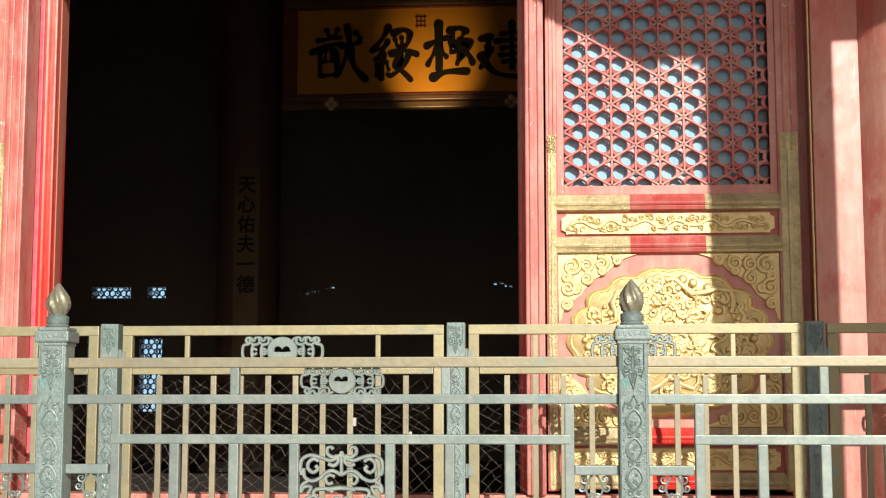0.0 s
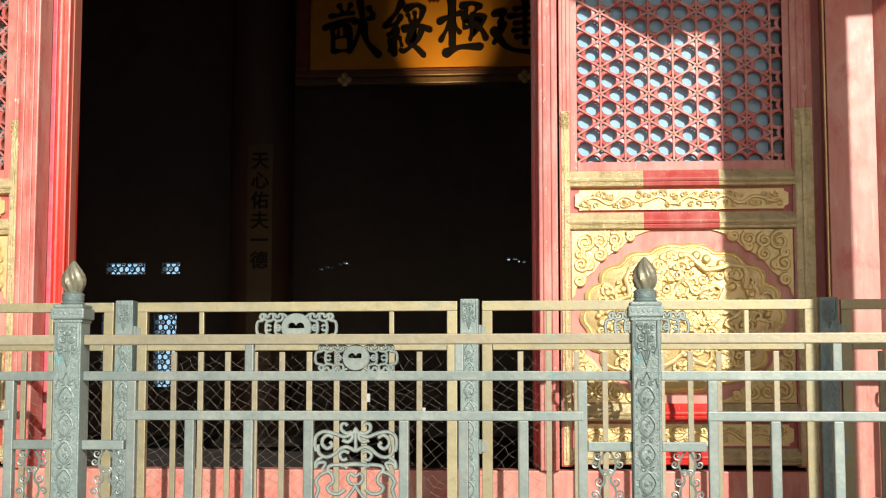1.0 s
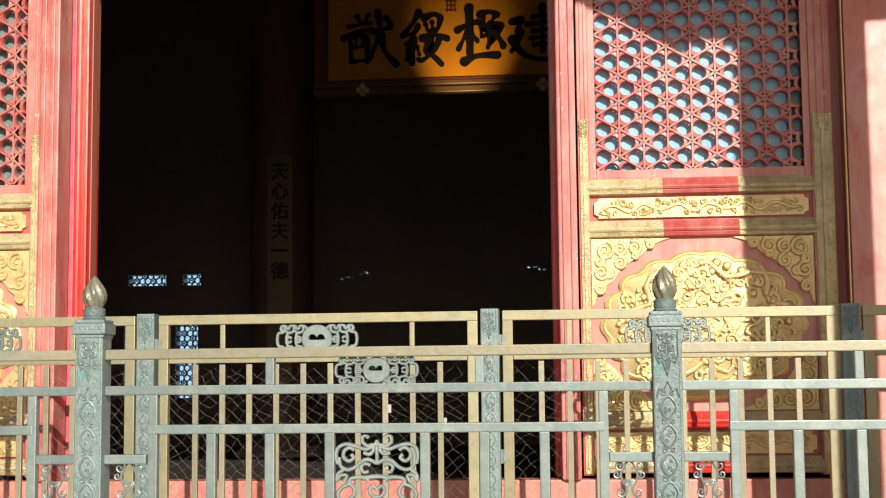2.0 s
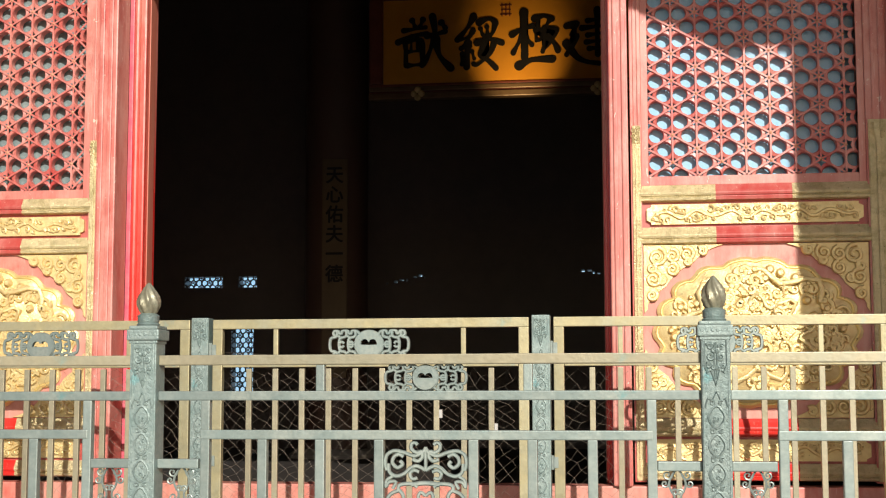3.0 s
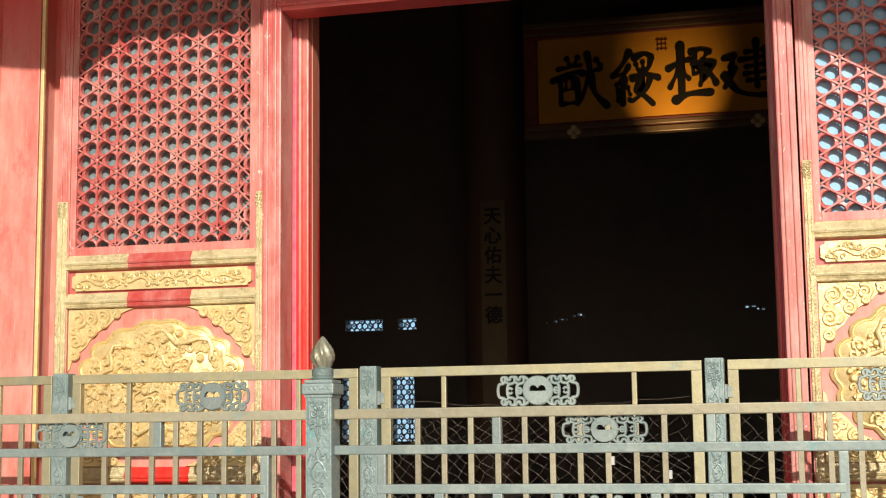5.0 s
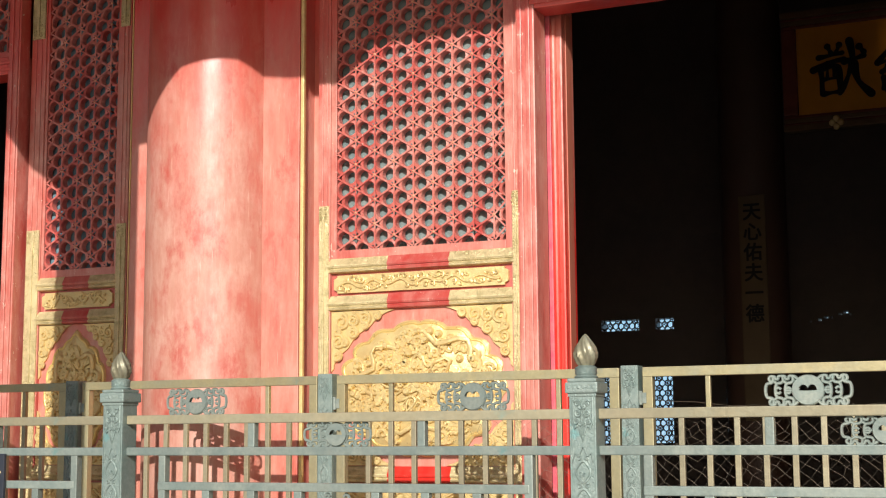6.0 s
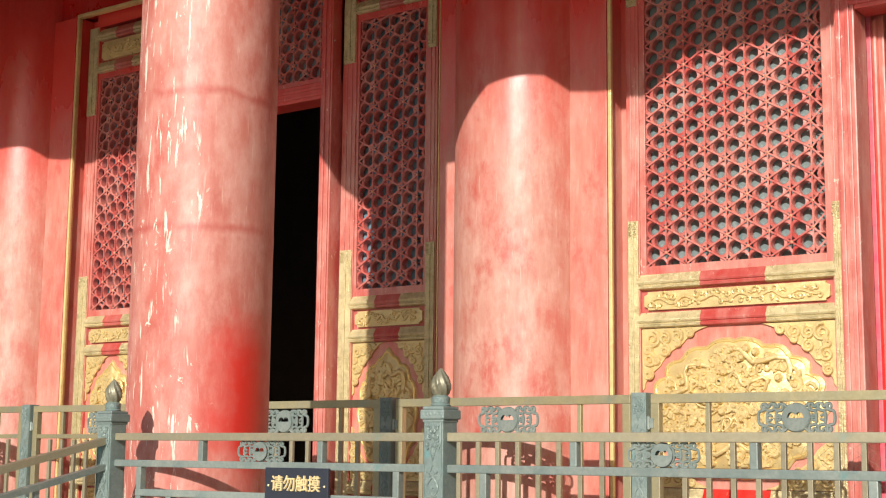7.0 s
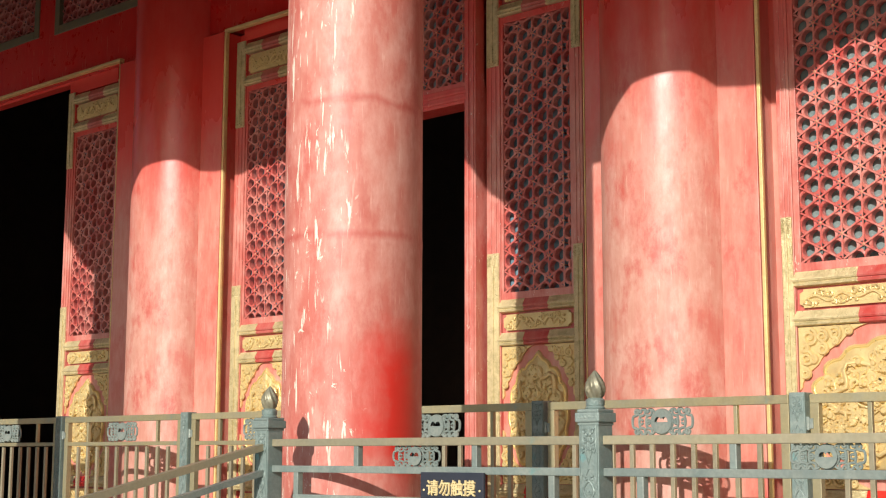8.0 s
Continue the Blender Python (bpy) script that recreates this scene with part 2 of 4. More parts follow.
GLASS = pane_material("dark_window_glass", (0.09, 0.17, 0.22), (0.22, 0.34, 0.40))
GLASS_GREY = pane_material("grey_window_cloth", (0.13, 0.19, 0.20), (0.24, 0.29, 0.28))
GLASS_BLUE = pane_material("pale_blue_window_cloth", (0.25, 0.51, 0.71), (0.37, 0.61, 0.79))
STONE = plain("grey_paving_stone", (0.32, 0.295, 0.255), (0.385, 0.36, 0.315), 3.0, 0.8)
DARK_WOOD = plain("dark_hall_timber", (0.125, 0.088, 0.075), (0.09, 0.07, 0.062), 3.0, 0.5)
SHADE_FLOOR = plain("dark_hall_floor_brick", (0.030, 0.025, 0.022), (0.045, 0.036, 0.03), 4.0, 0.7)
# Red lacquer darkened to near brown: the hall's shade is in the colour.
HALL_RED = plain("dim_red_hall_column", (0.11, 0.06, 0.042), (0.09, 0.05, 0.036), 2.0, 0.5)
REAR_PANE, _nt, _p = material("pale_blue_rear_pane")
_p.inputs["Base Color"].default_value, _p.inputs["Roughness"].default_value = (0.85, 0.95, 1.0, 1), 0.0
_p.inputs["Transmission Weight"].default_value = 1.0
_p.inputs["IOR"].default_value = 1.02
_nt.links.new(mix(_nt, ramp(_nt, tex(_nt, 9.0), 0.3, 0.7), (0.86, 0.95, 1.0), (0.78, 0.92, 1.0)), _p.inputs["Base Color"])
BOARD = plain("orange_yellow_board", (0.80, 0.33, 0.025), (0.70, 0.28, 0.02), 2.0, 0.4, 0.0, (1, 1, 1), 0.1)
INK = plain("black_ink_lacquer", (0.012, 0.010, 0.009), (0.02, 0.016, 0.012), 6.0, 0.35)
INK_DULL = plain("dull_black_ink", (0.012, 0.010, 0.009), (0.02, 0.016, 0.012), 6.0, 0.85)
MOULD = plain("dull_brown_gilt", (0.20, 0.12, 0.055), (0.15, 0.085, 0.04), 8.0, 0.4, 0.2)
BOARD_RED = plain("red_board_frame", (0.18, 0.042, 0.025), (0.25, 0.065, 0.035), 5.0, 0.4)
SIGN_DARK = plain("dark_blue_sign", (0.025, 0.030, 0.045), (0.035, 0.04, 0.055), 6.0, 0.35)
SIGN_GOLD = plain("gold_lettering", (0.80, 0.66, 0.36), (0.74, 0.60, 0.32), 8.0, 0.4, 0.2)
WHITE = plain("white_plastic", (0.52, 0.51, 0.48), (0.46, 0.46, 0.44), 20.0, 0.4)
FRAME_GREEN = plain("dull_green_paint", (0.20, 0.17, 0.09), (0.14, 0.15, 0.10), 7.0, 0.5)
ROOF_MAT = plain("painted_eave_timber", (0.10, 0.16, 0.16), (0.30, 0.06, 0.04), 1.5, 0.6)


# ---- building helpers ----
def box(bm, x0, x1, y0, y1, z0, z1, bevel=0.0):
    made = bmesh.ops.create_cube(bm, size=1.0)["verts"]
    for v in made:
        v.co = Vector((x0 + (v.co.x + 0.5) * (x1 - x0), y0 + (v.co.y + 0.5) * (y1 - y0), z0 + (v.co.z + 0.5) * (z1 - z0)))
    if bevel:
        edges = {e for v in made for e in v.link_edges}
        bmesh.ops.bevel(bm, geom=list(edges), offset=bevel, segments=2, profile=0.6, affect="EDGES")


def tube(bm, pts, r, seg=6, taper=1.0, flat=1.0, closed=False):
    """A tube along pts in the x, z plane mostly; flat scales it along y."""
    rings = []
    n = len(pts)
    for i, p in enumerate(pts):
        p = Vector(p)
        a, b = Vector(pts[i - 1] if i or closed else p), Vector(pts[(i + 1) % n] if i < n - 1 or closed else p)
        d = (b - a).normalized()
        side = d.cross(Vector((0, 1, 0)))
        side = side.normalized() if side.length > 0.05 else Vector((1, 0, 0))
        up = side.cross(d).normalized()
        k = r * (1 + (taper - 1) * i / max(1, n - 1))
        rings.append([bm.verts.new(p + side * k * math.cos(t) + up * k * flat * math.sin(t)) for t in (2 * math.pi * j / seg for j in range(seg))])
    for i in range(n if closed else n - 1):
        u, v = rings[i], rings[(i + 1) % n]
        for j in range(seg):
            bm.faces.new((u[j], u[(j + 1) % seg], v[(j + 1) % seg], v[j]))
    if not closed:
        bm.faces.new(rings[0][::-1])
        bm.faces.new(rings[-1])


def lathe(bm, profile, seg=24, at=(0, 0, 0), flutes=0, depth=0.0, twist=0.0):
    """Turned about z from (radius, height) pairs; flutes press grooves into it."""
    rings = []
    for r, z in profile:
        ring = []
        for j in range(seg):
            t = 2 * math.pi * j / seg
            k = r * (1 - depth * (0.5 + 0.5 * math.cos(flutes * (t + twist * z)))) if flutes else r
            ring.append(bm.verts.new((at[0] + k * math.cos(t), at[1] + k * math.sin(t), at[2] + z)))
        rings.append(ring)
    for u, v in zip(rings, rings[1:]):
        for j in range(seg):
            bm.faces.new((u[j], u[(j + 1) % seg], v[(j + 1) % seg], v[j]))
    bm.faces.new(rings[0][::-1])
    bm.faces.new(rings[-1])


def slab(bm, outline, y0, y1, rim=0.0, fan=False):
    """A plate with the outline in x, z, from its front y0 back to y1; rim: a bevelled front edge."""
    n = len(outline)
    cx, cz = sum(p[0] for p in outline) / n, sum(p[1] for p in outline) / n
    back = [bm.verts.new((x, y1, z)) for x, z in outline]
    front = [bm.verts.new((x, y0 + rim, z)) for x, z in outline]
    rows = [back, front]
    if rim:
        k = 1 - rim * 2.5
        rows.append([bm.verts.new((cx + (x - cx) * k, y0, cz + (z - cz) * k)) for x, z in outline])
    for u, v in zip(rows, rows[1:]):
        for j in range(n):
            bm.faces.new((u[j], u[(j + 1) % n], v[(j + 1) % n], v[j]))
    if fan:
        mid = bm.verts.new((cx, y0, cz))
        for j in range(n):
            bm.faces.new((rows[-1][j], rows[-1][(j + 1) % n], mid))
        return
    cap = bm.faces.new(rows[-1])
    bmesh.ops.triangulate(bm, faces=[cap])


def flowing(pts, n=6):
    """The smooth line through pts, n steps to each stretch."""
    line = []
    ends = [pts[0]] + list(pts) + [pts[-1]]
    for p0, p1, p2, p3 in zip(ends, ends[1:], ends[2:], ends[3:]):
        for i in range(n):
            t = i / n
            line.append(tuple(0.5 * (2 * b + (c - a) * t + (2 * a - 5 * b + 4 * c - d) * t * t + (3 * b - a - 3 * c + d) * t ** 3) for a, b, c, d in zip(p0, p1, p2, p3)))
    return line + [tuple(pts[-1])]


def spiral(cx, cz, y, r, turns, start, hand=1, steps=22, tail=0.0):
    pts = []
    for i in range(steps + 1):
        k = i / steps
        a = start + hand * turns * 2 * math.pi * k
        q = r * (1 - 0.85 * k)
        pts.append((cx + q * math.cos(a), y, cz + q * math.sin(a)))
    return pts


def mesh_of(name, bm, mat, smooth=False):
    bmesh.ops.recalc_face_normals(bm, faces=bm.faces)
    me = bpy.data.meshes.new(name)
    bm.to_mesh(me)
    bm.free()
    me.materials.append(mat)
    if smooth:
        for poly in me.polygons:
            poly.use_smooth = True
        me.set_sharp_from_angle(angle=radians(50))
    return me


def part(name, bm, mat, parent, label="", smooth=False, at=(0, 0, 0)):
    ob = new(name, bm if isinstance(bm, bpy.types.Mesh) else mesh_of(name, bm, mat, smooth))
    ob.parent = parent
    ob.location = at
    return tagged(ob, label)


def thing(name, label, category, group="", kind="", at=(0, 0, 0)):
    ob = new(name)
    ob.empty_display_size = 0.2
    ob.location = at
    return tagged(ob, label, category, group, kind)


def solid(name, bm, mat, label, category, group="", kind="", smooth=False, at=(0, 0, 0)):
    ob = new(name, mesh_of(name, bm, mat, smooth))
    ob.location = at
    return tagged(ob, label, category, group, kind)


def boxed(name, mat, parent, dims, bevel=0.0, label="", at=(0, 0, 0)):
    bm = bmesh.new()
    box(bm, *dims, bevel)
    return part(name, bm, mat, parent, label, at=at)


def lettering(text, size, depth, mat, name, bold=0.0):
    """Raised writing as a mesh, centred, facing -y."""
    cu = bpy.data.curves.new(name, "FONT")
    cu.body, cu.size, cu.extrude = text, size, depth
    cu.align_x, cu.align_y = "CENTER", "CENTER"
    ob = bpy.data.objects.new(name, cu)
    scene.collection.objects.link(ob)
    me = bpy.data.meshes.new_from_object(ob.evaluated_get(bpy.context.evaluated_depsgraph_get()))
    bpy.data.objects.remove(ob)
    me.transform(Matrix.Rotation(radians(90), 4, "X"))
    if bold:  # thickened strokes: copies laid a little aside, each a hair behind the last
        bm = bmesh.new()
        for k in range(9):
            w = Matrix.Translation((bold * math.cos(k * 0.785), 0.0006 * k, bold * math.sin(k * 0.785)) if k else (0, 0, 0))
            me.transform(w)
            bm.from_mesh(me)
            me.transform(w.inverted())
        bm.to_mesh(me)
        bm.free()
    me.materials.clear()
    me.materials.append(mat)
    return me


# ---- levels and lines of the plan ----
FLOOR, GROUND, SILL, HEAD, FRAME_TOP = 0.10, -0.62, 0.37, 3.885, 5.25
INNER = (4.235, -4.32, -10.34, -16.36)
COLS = (4.235, -4.30, -10.32, -16.34, 10.32)
BAYS = ((-3.50, 3.43), (-9.50, -5.0), (-15.52, -11.29))


# ---- ground, platform, hall shell ----
def grid_wall(bm, x0, x1, z0, z1, y0, y1, holes):
    xs = sorted({x0, x1, *(h[0] for h in holes), *(h[1] for h in holes)})
    zs = sorted({z0, z1, *(h[2] for h in holes), *(h[3] for h in holes)})
    for a, b in zip(xs, xs[1:]):
        run = None
        for c, d in zip(zs, zs[1:]):
            mx, mz = (a + b) / 2, (c + d) / 2
            if any(h[0] < mx < h[1] and h[2] < mz < h[3] for h in holes):
                if run:
                    box(bm, a, b, y0, y1, *run)
                run = None
            else:
                run = (run[0], d) if run else (c, d)
        if run:
            box(bm, a, b, y0, y1, *run)


bm = bmesh.new()
box(bm, -1500, 1500, -1500, 1500, GROUND - 0.5, GROUND)
solid("ground", bm, STONE, "grey stone paving of the terrace", "ground", kind="structure")
bm = bmesh.new()
box(bm, -24, 24, -4.35, 13.4, GROUND, FLOOR)
solid("floor", bm, STONE, "grey stone platform and floor of the hall", "floor", kind="structure")

# Sheet over the stone floor, coloured near black to stand for the hall's shade.
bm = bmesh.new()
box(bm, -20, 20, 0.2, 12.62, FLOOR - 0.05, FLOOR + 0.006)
solid("floor_hall", bm, SHADE_FLOOR, "hall floor sheet coloured near black for the shade", "floor", kind="structure")
GAP_AT = ((-2.11, 2.645), (-1.985, 2.665), (-1.90, 2.70), (-1.80, 2.69), (-1.685, 2.745), (-1.61, 2.76), (-1.53, 2.735), (0.93, 2.80), (1.02, 2.81), (1.10, 2.77), (1.17, 2.765))
BACK_HOLES = [(-5.38, -4.76, 2.625, 2.80), (-4.49, -4.20, 2.625, 2.80), (-4.60, -4.24, 0.86, 2.0), (-5.44, -5.10, 0.86, 2.0)]
GAPS = [(x, x + 0.032 + 0.018 * (i % 3), z, z + 0.026 + 0.012 * (i % 2)) for i, (x, z) in enumerate(GAP_AT)] + [(-3.405, -3.37, z, z + h) for z, h in ((2.71, 0.06), (2.02, 0.07), (1.86, 0.10), (1.62, 0.06), (1.45, 0.09))]
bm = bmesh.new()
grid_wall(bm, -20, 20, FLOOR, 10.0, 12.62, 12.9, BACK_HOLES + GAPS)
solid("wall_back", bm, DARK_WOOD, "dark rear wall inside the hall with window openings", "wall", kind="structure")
DAY, _nt, _p = material("bright_hazy_daylight")
_p.inputs["Base Color"].default_value = (0.6, 0.75, 0.85, 1)
_p.inputs["Emission Color"].default_value, _p.inputs["Emission Strength"].default_value = (0.55, 0.80, 1.0, 1), 0.95
bm = bmesh.new()
box(bm, -7.0, 3.0, 13.2, 13.25, FLOOR, 3.6)
solid("backdrop", bm, DAY, "bright hazy daylight behind the hall", "backdrop", kind="structure")
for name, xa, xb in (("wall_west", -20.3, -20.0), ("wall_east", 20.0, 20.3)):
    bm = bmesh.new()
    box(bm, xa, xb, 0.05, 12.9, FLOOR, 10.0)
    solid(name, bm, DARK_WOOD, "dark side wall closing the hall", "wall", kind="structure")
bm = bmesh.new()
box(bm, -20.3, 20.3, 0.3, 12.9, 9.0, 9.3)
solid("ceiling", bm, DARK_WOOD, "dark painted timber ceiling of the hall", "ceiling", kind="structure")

# red timber front wall: side planks of each bay, beams over the doors, plain wall past the seen bays
bm = bmesh.new()
for a, b in ((3.43, 3.94), (4.54, 5.08), (-4.02, -3.50), (-5.0, -4.62), (-10.04, -9.50), (-11.29, -10.64), (-16.06, -15.52), (-17.1, -16.66)):
    box(bm, a, b, -0.12, 0.14, FLOOR, FRAME_TOP, 0.006)
for a, b in BAYS:
    box(bm, a, b, -0.10, 0.12, FLOOR, SILL, 0.01)
for a, b in ((-3.52, -3.30), (3.28, 3.45), (-9.52, -9.32), (-5.20, -4.98), (-15.54, -15.3), (-11.5, -11.27)):
    box(bm, a, b, 0.10, 0.125, SILL, FRAME_TOP)
for a, b, z in ((-3.30, 3.28, 5.135), (-9.32, -5.20, 5.135), (-15.3, -11.5, 5.25)):
    box(bm, a, b, 0.0, 0.12, z, FRAME_TOP + 0.03)
box(bm, -12.44, -11.5, 0.0, 0.12, 5.12, 5.25)
box(bm, 5.0, 20.0, -0.05, 0.12, FLOOR, FRAME_TOP)
box(bm, -20.0, -17.0, -0.05, 0.12, FLOOR, FRAME_TOP)
wall_front = solid("wall_front", bm, RED, "faded red timber planks and threshold of the hall front", "wall", kind="structure")
bm = bmesh.new()
UP = [(-12.72, -10.95, 5.88, 7.2), (-14.8, -13.06, 5.92, 7.2), (-8.6, -6.9, 5.86, 7.2), (-6.6, -4.9, 5.86, 7.2), (-3.3, -0.2, 5.86, 7.2), (0.2, 3.3, 5.86, 7.2)]
grid_wall(bm, -20, 20, FRAME_TOP + 0.03, 9.0, -0.06, 0.16, UP)
solid("wall_beams", bm, RED_DEEP, "deep red lintel beams over the doors", "wall", kind="structure")


def gilt_line(c0, c1, top):
    """The gilt bead that runs round the opening of one bay."""
    bm = bmesh.new()
    for x, s, w in ((c0, 1, 0.026), (c1, -1, 0.010)):
        p, q = sorted((x + s * 0.008, x + s * (0.008 + w)))
        box(bm, p, q, -0.118, -0.09, FLOOR, top - 0.012, 0.004)
        p, q = sorted((x + s * 0.008, x + s * (0.008 + w * 0.55)))
        box(bm, p, q, -0.082, -0.064, FLOOR, top - 0.012, 0.004)
    box(bm, c0 + 0.008, c1 - 0.008, -0.118, -0.055, top - 0.012, top + 0.022, 0.006)
    part("gilt_bead", bm, GOLD_LINE, wall_front, "thin gilt bead moulding")


for c0, c1 in BAYS:
    gilt_line(c0, c1, FRAME_TOP + (0.05 if c0 < -15 else 0.0))

# eave: architrave with carved braces on the outer columns, bracket zone and roof slope
bm = bmesh.new()
box(bm, -22, 22, -3.5, -3.1, 5.38, 6.4)
solid("architrave", bm, ROOF_MAT, "painted timber architrave on the outer columns", "beam", kind="structure")
BRACE = [(0.30, 4.45), (0.65, 4.66), (0.95, 5.0), (1.1, 5.12), (1.4, 5.13), (1.8, 5.07), (2.15, 5.06), (2.32, 5.18), (2.45, 5.33), (2.45, 5.40), (0.30, 5.40)]
CURLED = [(0.30, 4.66), (0.58, 4.67), (0.72, 4.60), (0.86, 4.74), (1.08, 4.82), (1.34, 4.93), (1.6, 5.0)]
for c in COLS:
    for s in (1, -1):
        bm = bmesh.new()
        prof = ([(0.30, 4.68), (0.62, 4.71)] + BRACE[2:]) if s > 0 else BRACE
        if c > 4.0:
            prof = CURLED + BRACE[5:]
        lift = 0.20 if c == -10.32 and s > 0 else 0.0
        slab(bm, [(c + s * x, z + lift if z < 5.3 else z) for x, z in prof], -3.38, -3.22)
        solid("carved_brace", bm, ROOF_MAT, "painted carved brace under the architrave beside a column", "brace", "eave braces")
bm = bmesh.new()
box(bm, -22, 22, -3.7, -2.9, 6.4, 7.8)
solid("bracket_zone", bm, ROOF_MAT, "painted timber bracket zone under the eave", "eave", kind="structure")
bm = bmesh.new()
vs = [bm.verts.new(p) for p in ((-24, -6.4, 7.3), (24, -6.4, 7.3), (24, 14, 13), (-24, 14, 13), (-24, -6.4, 7.6), (24, -6.4, 7.6), (24, 14, 13.4), (-24, 14, 13.4))]
for f in ((0, 1, 2, 3), (7, 6, 5, 4), (0, 4, 5, 1), (1, 5, 6, 2), (2, 6, 7, 3), (3, 7, 4, 0)):
    bm.faces.new([vs[i] for i in f])
solid("roof", bm, ROOF_MAT, "roof slope and eave over the porch", "roof", kind="structure")


# ---- columns ----
def column(name, x, y, r, top, mat, label, group, bands=()):
    root = thing(name, label, "column", group, at=(x, y, 0))
    prof = [(r, FLOOR + 0.12)]
    z = FLOOR + 0.2
    while z < top:
        d = max((0.0018 * max(0.0, 1 - abs(z - b) / 0.03) for b in bands), default=0.0)
        prof.append((r + d, z))
        near = any(abs(z - b) < 0.08 for b in bands)
        z += 0.015 if near else 0.10 if bands else 1.0
    prof.append((r, top))
    bm = bmesh.new()
    lathe(bm, prof, 56)
    part("shaft", bm, mat, root, smooth=True)
    bm = bmesh.new()
    lathe(bm, [(r + 0.20, FLOOR), (r + 0.20, FLOOR + 0.05), (r + 0.12, FLOOR + 0.10), (r + 0.06, FLOOR + 0.125)], 40)
    part("base", bm, STONE, root, "round grey stone base", smooth=True)
    return root


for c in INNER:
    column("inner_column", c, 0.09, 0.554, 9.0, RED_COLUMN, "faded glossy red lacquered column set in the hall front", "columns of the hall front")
for c in COLS:
    column("outer_column", c, -3.28, 0.355 if 4 < c < 5 else 0.392, 5.9, RED_NEAR, "weathered red lacquered eave column with white chips", "eave columns", (2.20, 2.95, 4.2))
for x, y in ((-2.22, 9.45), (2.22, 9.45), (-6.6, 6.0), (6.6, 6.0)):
    column("hall_column", x, y, 0.42, 9.0, HALL_RED, "red column in the hall, coloured dim for the shade there", "hall columns")


# ---- lattice ----
A = 0.178  # distance from star to star


def lattice(w, h, a=A, depth=0.062, seg=18):
    """Six-pointed star lattice with a round hole in each triangle, from (0, 0) to (w, h), as vertices and faces."""
    verts, faces = [], []
    sx = a * math.sqrt(3) / 2
    ri, ro = a * 0.260, a * 0.2887

    def inside(x, z, m):
        return -m < x < w + m and -m < z < h + m

    def clip(x, z):
        return min(max(x, 0.0), w), min(max(z, 0.0), h)

    def quad_bar(p, q, half, y0, y1):
        (x0, z0), (x1, z1) = clip(*p), clip(*q)
        dx, dz = x1 - x0, z1 - z0
        n = math.hypot(dx, dz)
        if n < 0.012:
            return
        nx, nz = -dz / n * half, dx / n * half
        b = len(verts)
        for y in (y0, y1):
            verts.extend([(x0 + nx, y, z0 + nz), (x0 - nx, y, z0 - nz), (x1 - nx, y, z1 - nz), (x1 + nx, y, z1 + nz)])
        faces.extend([(b, b + 1, b + 2, b + 3), (b + 1, b, b + 4, b + 5), (b + 3, b + 2, b + 6, b + 7)])

    cols, rows = int(w / sx) + 3, int(h / a) + 3
    for i in range(-1, cols):
        for j in range(-1, rows):
            x, z = i * sx, j * a + (a / 2 if i % 2 else 0.0)
            up = (x + sx, z + a / 2)
            dn = (x + sx, z - a / 2)
            for q in ((x, z + a), up, dn):
                mx, mz = (x + q[0]) / 2, (z + q[1]) / 2
                if inside(mx, mz, 0.0):
                    quad_bar((x, z), q, 0.0062, -0.005, depth)
            for cx, cz in ((x + sx / 3, z + a / 2), (x + sx * 2 / 3, z)):
                if not inside(cx, cz, ro * 0.8):
                    continue
                b = len(verts)
                lean = 0.0 if cx - x < sx / 2 else math.pi
                for r, y in ((0.0, 0.007), (ri + 0.005, 0.003), (ri, 0.009), (ri, depth)):
                    for k in range(seg):
                        t = 2 * math.pi * k / seg
                        if r == 0.0:
                            near = (t - math.pi - lean + math.pi / 3) % (2 * math.pi / 3) - math.pi / 3
                            r_out = min(ro / math.cos(near), a * 0.405)
                        px, pz = clip(cx + (r or r_out) * math.cos(t), cz + (r or r_out) * math.sin(t))
                        verts.append((px, y, pz))
                for ring in range(3):
                    for k in range(seg):
                        k2 = (k + 1) % seg
                        o = b + ring * seg
                        faces.append((o + k, o + k2, o + seg + k2, o + seg + k))
            if inside(x, z, -0.012):
                b = len(verts)
                verts.append((x, -0.014, z))
                for k in range(6):
                    verts.append((x + 0.0115 * math.cos(k * math.pi / 3), -0.0056, z + 0.0115 * math.sin(k * math.pi / 3)))
                faces.extend((b, b + 1 + k, b + 1 + (k + 1) % 6) for k in range(6))
    return verts, faces


def lattice_mesh(name, w, h, mat, a=A):
    me = bpy.data.meshes.new(name)
    verts, faces = lattice(w, h, a)
    me.from_pydata(verts, [], faces)
    me.materials.append(mat)
    me.materials.append(PEACH)
    for poly in me.polygons:
        if len(poly.vertices) == 3 and mat is RED_LATTICE:
            poly.material_index = 1
    return me


# ---- carved gilding ----
def lobed(cx, cz, rx, rz, lobes, point, steps=96):
    """A barbed, scalloped oval with pointed top and bottom."""
    pts = []
    for i in range(steps):
        t = 2 * math.pi * i / steps
        s = abs(math.sin(lobes * (t - math.pi / 2) / 2)) ** 0.8
        k = 0.915 + 0.08 * s
        tip = max(0.0, 1 - abs(math.sin((t - math.pi / 2))) / 0.16)
        k += point * tip
        pw = 0.97
        c, d = math.cos(t), math.sin(t)
        pts.append((cx + rx * k * math.copysign(abs(c) ** pw, c), cz + rz * k * math.copysign(abs(d) ** pw, d)))
    return pts


